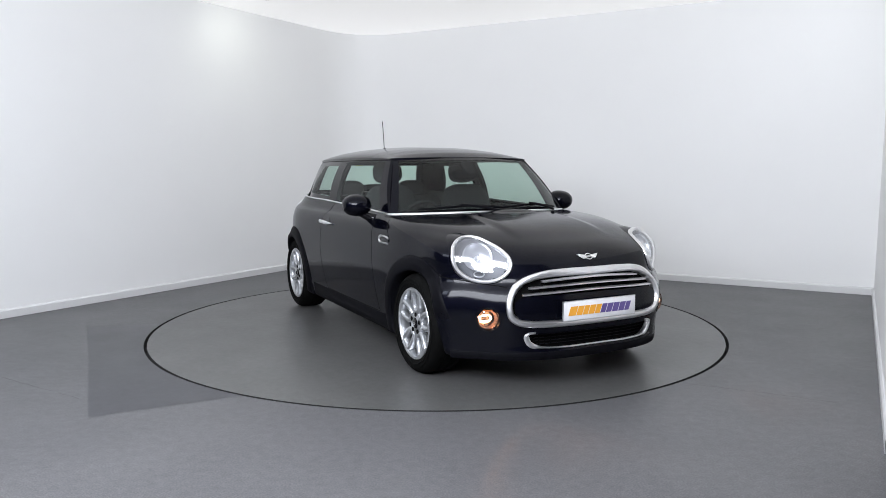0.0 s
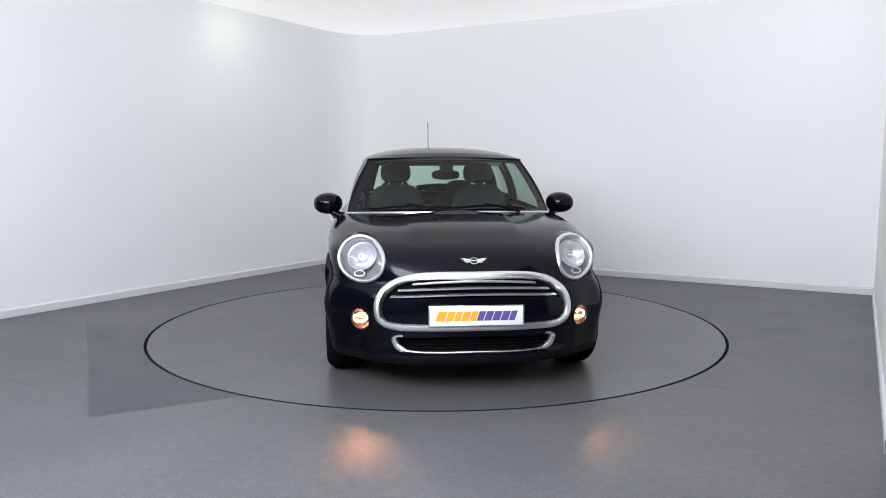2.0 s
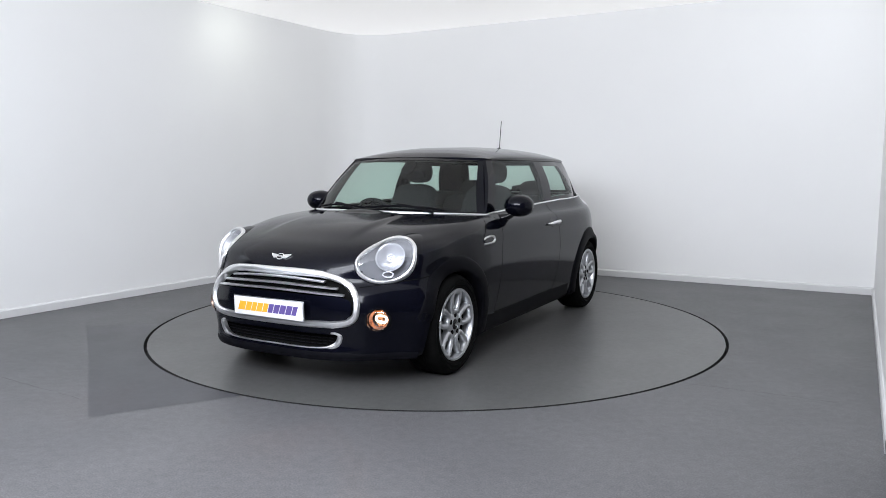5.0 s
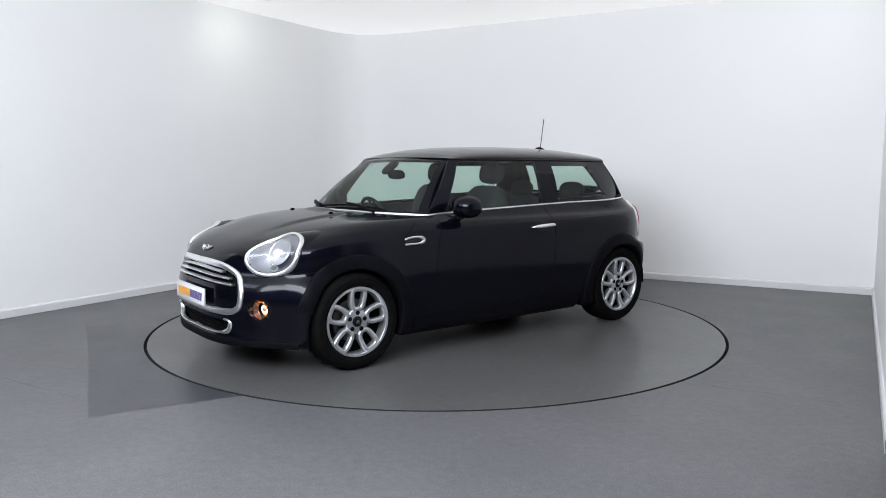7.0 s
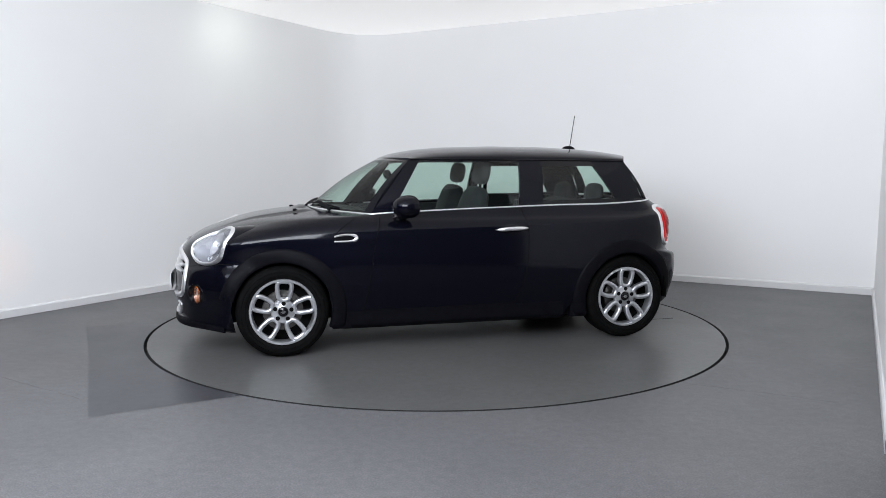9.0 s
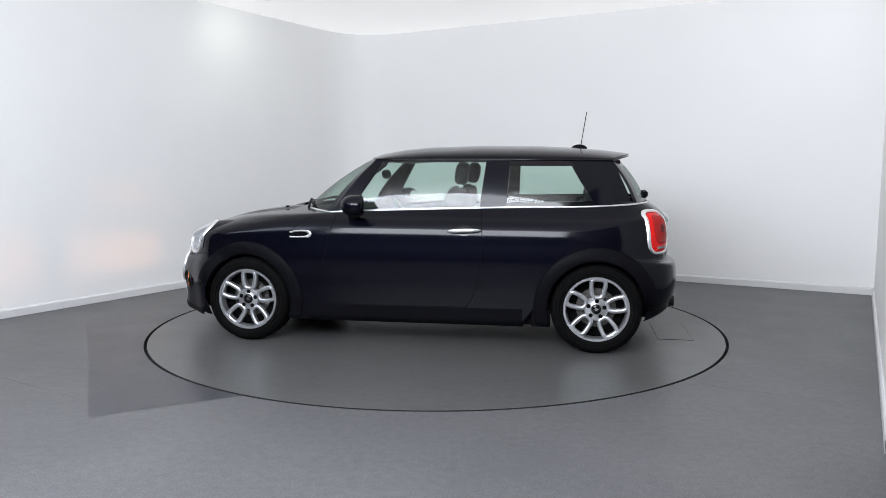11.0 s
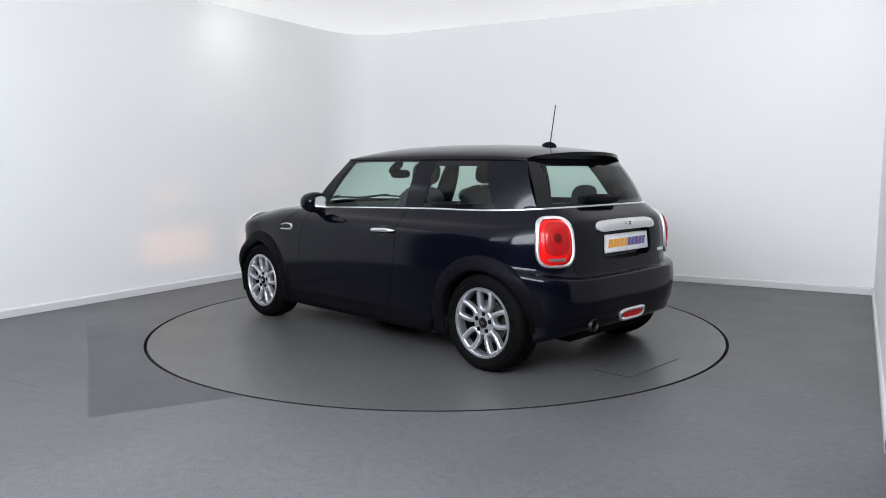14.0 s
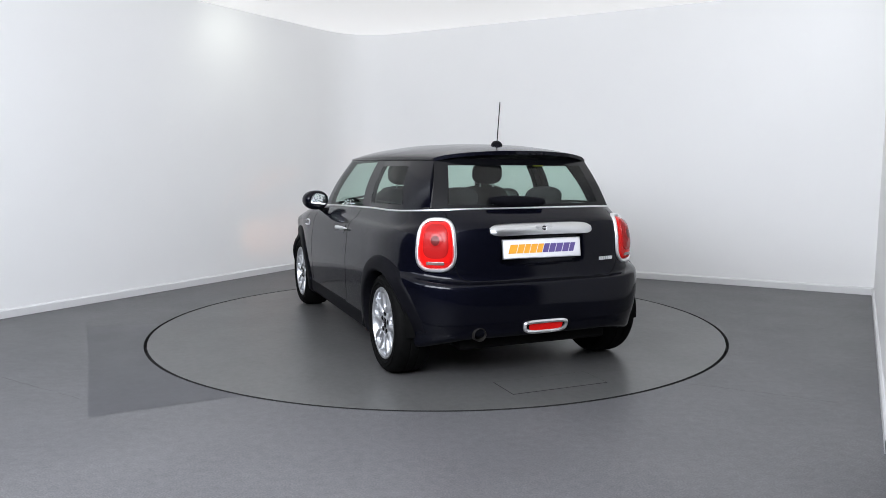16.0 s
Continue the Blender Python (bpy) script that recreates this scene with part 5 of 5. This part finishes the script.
def bonnet_fittings():
    p, n = at_front(0, 0.745)
    winged_badge("bonnet_emblem", p + n * 0.003, n, Vector((0, 0, 1)), 0.076, car)
    number_plate(Matrix.Translation((2.006, 0, 0.4615)), car)
    for y in (0.29, -0.29):
        p, n = on_skin((1.13, y, 2), (0, 0, -1))
        bm = bmesh.new()
        bmesh.ops.create_uvsphere(bm, u_segments=12, v_segments=8, radius=1.0)
        bmesh.ops.scale(bm, vec=(0.018, 0.012, 0.009), verts=bm.verts[:])
        jet = part("washer_jet", bm, PLASTIC, car, "small black washer jet", 60)
        jet.matrix_local = Matrix.Translation(p + n * 0.002)
    # raised centre of the bonnet's rear edge
    bm, rows = bmesh.new(), []
    for i in range(17):
        y = 0.17 * (-1 + 2 * i / 16)
        f = abs(y) / 0.17
        col = []
        for k in range(7):
            x = 1.045 + 0.10 * k / 6
            p, n = on_skin((x, y, 2), (0, 0, -1))
            lift = 0.013 * max(0, 1 - f ** 3) * math.sin(math.pi * min(1, 0.35 + k / 8))
            col.append(bm.verts.new(p + n * (lift + 0.0005)))
        rows.append(col)
    for a, b in zip(rows, rows[1:]):
        for k in range(6):
            bm.faces.new((a[k], b[k], b[k + 1], a[k + 1]))
    part("bonnet_scoop", tidy(bm), PAINT, car, "", 60)
    # windscreen wipers
    for y0, y1 in ((0.50, -0.02), (-0.02, -0.56)):
        bm, path = bmesh.new(), []
        for i in range(19):
            k = i / 18
            p = screen_point((y0 + (y1 - y0) * k) / 0.70, 0.022 + 0.035 * math.sin(math.pi * min(1, k * 1.1)) + 0.015 * k)
            path.append(p + Vector((0.012, 0, 0.012)))
        sweep(bm, path, [Vector((0.6, 0, 0.8))] * 19, oval(0.007, 0.007, 8))
        blade = part("wiper", tidy(bm), PLASTIC, car, "black windscreen wiper", 60)
        bm = bmesh.new()
        root = screen_point((y0 * 0.9 + y1 * 0.1) / 0.70, 0.0) + Vector((0.03, 0, 0.006))
        mid = path[10] + Vector((0.004, 0, 0.010))
        sweep(bm, [root.lerp(mid, k / 5) + Vector((0, 0, 0.008 * math.sin(math.pi * k / 5))) for k in range(6)], [Vector((0.6, 0, 0.8))] * 6, oval(0.012, 0.008, 8))
        part("wiper_arm", tidy(bm), PLASTIC, blade, "", 60)


def aerial():
    bm = bmesh.new()
    bmesh.ops.create_uvsphere(bm, u_segments=24, v_segments=12, radius=1.0)
    for v in bm.verts:
        f = 1 - 0.35 * max(0, v.co.x)
        v.co = Vector((v.co.x * 0.062, v.co.y * 0.034 * f, max(0, v.co.z) * 0.036))
    base = part("aerial", tidy(bm), PLASTIC, car, "black roof aerial with thin whip", 60)
    base.matrix_local = pose(-1.125, 0, crown(-1.125) - 0.004)
    bm = bmesh.new()
    sweep(bm, [Vector((-0.012 - 0.040 * k / 6, 0, 0.022 + 0.260 * k / 6)) for k in range(7)], [Vector((0, 1, 0))] * 7, oval(0.0034, 0.0034, 8))
    part("whip", tidy(bm), GLOSS, base, "thin aerial whip", 60)


def cushion(bm, sx, sy, sz, power=3.2, m=Matrix()):
    """A soft rounded block."""
    made = bmesh.ops.create_uvsphere(bm, u_segments=24, v_segments=14, radius=1.0)["verts"]
    for v in made:
        c = [math.copysign(abs(k) ** (2 / power), k) for k in v.co]
        s = max(1e-6, (abs(v.co.x) ** power + abs(v.co.y) ** power + abs(v.co.z) ** power) ** (1 / power))
        v.co = m @ Vector((v.co.x / s * sx, v.co.y / s * sy, v.co.z / s * sz))


def cabin():
    bm = bmesh.new()
    box(bm, -1.5, 0.9, -0.68, 0.68, 0.245, 0.27)
    part("cabin_floor", bm, TRIM, car, "dark carpeted cabin floor")
    bm = bmesh.new()
    prof = [(0.96, 0.955), (0.80, 0.965), (0.60, 0.945), (0.47, 0.90), (0.44, 0.84), (0.50, 0.72), (0.62, 0.60), (0.96, 0.60)]
    rows = []
    for i in range(21):
        y = 0.655 * (-1 + 2 * i / 20)
        f = (abs(y) / 0.655) ** 3
        rows.append([bm.verts.new((min(x, 0.94 - 0.26 * f) - 0.05 * f * (x < 0.7), y, z - 0.02 * f)) for x, z in prof])
    for a, b in zip(rows, rows[1:]):
        for k in range(8):
            bm.faces.new((a[k], b[k], b[(k + 1) % 8], a[(k + 1) % 8]))
    bm.faces.new(rows[0])
    bm.faces.new(rows[-1])
    part("dashboard", tidy(bm), TRIM, car, "dark grey dashboard", 50)
    # steering wheel on the car's right
    bm = bmesh.new()
    tilt = Vector((-0.88, 0, 0.47)).normalized()
    c, a = Vector((0.36, -0.345, 0.86)), Vector((0, 1, 0))
    b = tilt.cross(a)
    sweep(bm, [c + a * 0.178 * math.cos(t) + b * 0.178 * math.sin(t) for t in [2 * math.pi * i / 40 for i in range(40)]], [tilt] * 40, oval(0.015, 0.015, 8), True)
    rim = part("steering_wheel", tidy(bm), TRIM, car, "black steering wheel", 60)
    bm = bmesh.new()
    cushion(bm, 0.03, 0.07, 0.06, 3, Matrix.Translation(c))
    for t in (0.0, math.pi, 1.5 * math.pi):
        d = a * math.cos(t) + b * math.sin(t)
        sweep(bm, [c + d * k * 0.043 for k in range(1, 5)], [tilt] * 4, oval(0.016, 0.008, 8))
    part("wheel_boss", tidy(bm), TRIM, rim, "", 60)
    for y in (0.345, -0.345):
        bm = bmesh.new()
        cushion(bm, 0.25, 0.235, 0.09, 4, pose(0.12, y, 0.50, 0, -6))
        seat = part("front_seat", bm, FABRIC, car, "dark cloth front seat", 60)
        bm = bmesh.new()
        cushion(bm, 0.075, 0.225, 0.33, 4, pose(-0.150, y, 0.80, 0, -16))
        part("seat_back", bm, FABRIC, seat, "", 60)
        bm = bmesh.new()
        cushion(bm, 0.05, 0.124, 0.085, 3, pose(-0.267, y, 1.218, 0, -10))
        rest = part("headrest", bm, FABRIC, seat, "", 60)
        for dy in (-0.055, 0.055):
            bm = bmesh.new()
            sweep(bm, [Vector((-0.240, y + dy, 1.05)), Vector((-0.255, y + dy, 1.10)), Vector((-0.267, y + dy, 1.18))], [Vector((0, 1, 0))] * 3, oval(0.006, 0.006, 8))
            part("headrest_post", tidy(bm), CHROME, seat, "", 60)
    bm = bmesh.new()
    cushion(bm, 0.24, 0.60, 0.09, 5, pose(-0.86, 0, 0.50, 0, -5))
    bench = part("rear_bench", bm, FABRIC, car, "dark cloth rear bench", 60)
    for y in (0.31, -0.31):
        bm = bmesh.new()
        cushion(bm, 0.075, 0.30, 0.25, 5, pose(-1.13, y, 0.76, 0, -18))
        part("bench_back", bm, FABRIC, bench, "", 60)
        bm = bmesh.new()
        cushion(bm, 0.045, 0.135, 0.075, 2.6, pose(-1.215, y, 1.065, 0, -12))
        part("headrest", bm, FABRIC, bench, "", 60)
    bm = bmesh.new()
    box(bm, -1.50, -1.26, -0.52, 0.52, 0.93, 0.95, 0.005)
    part("parcel_shelf", bm, TRIM, car, "dark parcel shelf")
    for sign in (1, -1):
        bm = bmesh.new()
        box(bm, -0.44, 0.60, 0.66 * sign - 0.02, 0.66 * sign + 0.02, 0.27, 0.955, 0.015)
        part("door_card", bm, TRIM, car, "dark inner door panel", 40)
        bm = bmesh.new()
        box(bm, -1.50, -0.44, 0.61 * sign - 0.02, 0.61 * sign + 0.02, 0.27, 1.03, 0.015)
        part("side_trim", bm, TRIM, car, "", 40)
        bm = bmesh.new()
        sweep(bm, [side_glass(-0.50, -0.52, w).lerp(Vector((-0.5, 0, 1.1)), 0.07) * 1.0 for w in (0.0, 0.3, 0.6, 0.9)], [Vector((0, 1, 0))] * 4, oval(0.03, 0.012, 8))
        if sign < 0:
            for v in bm.verts:
                v.co.y = -v.co.y
        part("belt_strap", tidy(bm), TRIM, car, "", 60)
    # inner mirror
    bm = bmesh.new()
    cushion(bm, 0.022, 0.105, 0.036, 3, pose(0.40, 0, 1.208, 0, 10))
    inner = part("rear_view_mirror", bm, PLASTIC, car, "black inner mirror", 60)
    bm = bmesh.new()
    cushion(bm, 0.075, 0.05, 0.022, 3, pose(0.455, 0, 1.262, 0, 38))
    part("mirror_mount", bm, PLASTIC, inner, "", 60)
    # small yellow sticker at the rear window's top edge
    bm = bmesh.new()
    p = rear_point(-0.24, 0.86)
    box(bm, p.x + 0.012, p.x + 0.014, -0.17, -0.10, 1.272, 1.288)
    part("window_sticker", bm, YELLOW, car, "small yellow window sticker")


waist_strip()
roof_drip()
wheel_arches()
underbody()
grille()
bonnet_fittings()
head_lamps()
fog_lamps()
tail_lamps()
tailgate_fittings()
door_fittings()
seams()
aerial()
cabin()

for (lx, ly), aim, watts, colour in SPOTS:
    build_downlight(lx, ly)
for place, aim, (hx, hy), watts, colour in ADDED_BANKS:
    build_added_bank(look(place, aim), hx, hy)


# ---- what moves ----
CAR_X, CAR_Y = 0.009, 0.024  # the car's middle on the platter


def motions():
    turns = [(0.0, -63.06), (0.25, -64.85), (0.5, -67.08)]
    turns += [(t, -72.87 - 11.704 * (t - 1.0)) for t in (1.0, 2.5, 4.0, 5.5, 7.0, 8.5, 10.0, 11.5, 13.0, 14.5, 16.0)]
    walk(turntable, [(t, pose(TABLE_X, 0, 0, 0, 0, a)) for t, a in turns])
    walk(car, [(t, pose(TABLE_X, 0, 0, 0, 0, a) @ pose(CAR_X, CAR_Y, 0)) for t, a in turns])


motions()
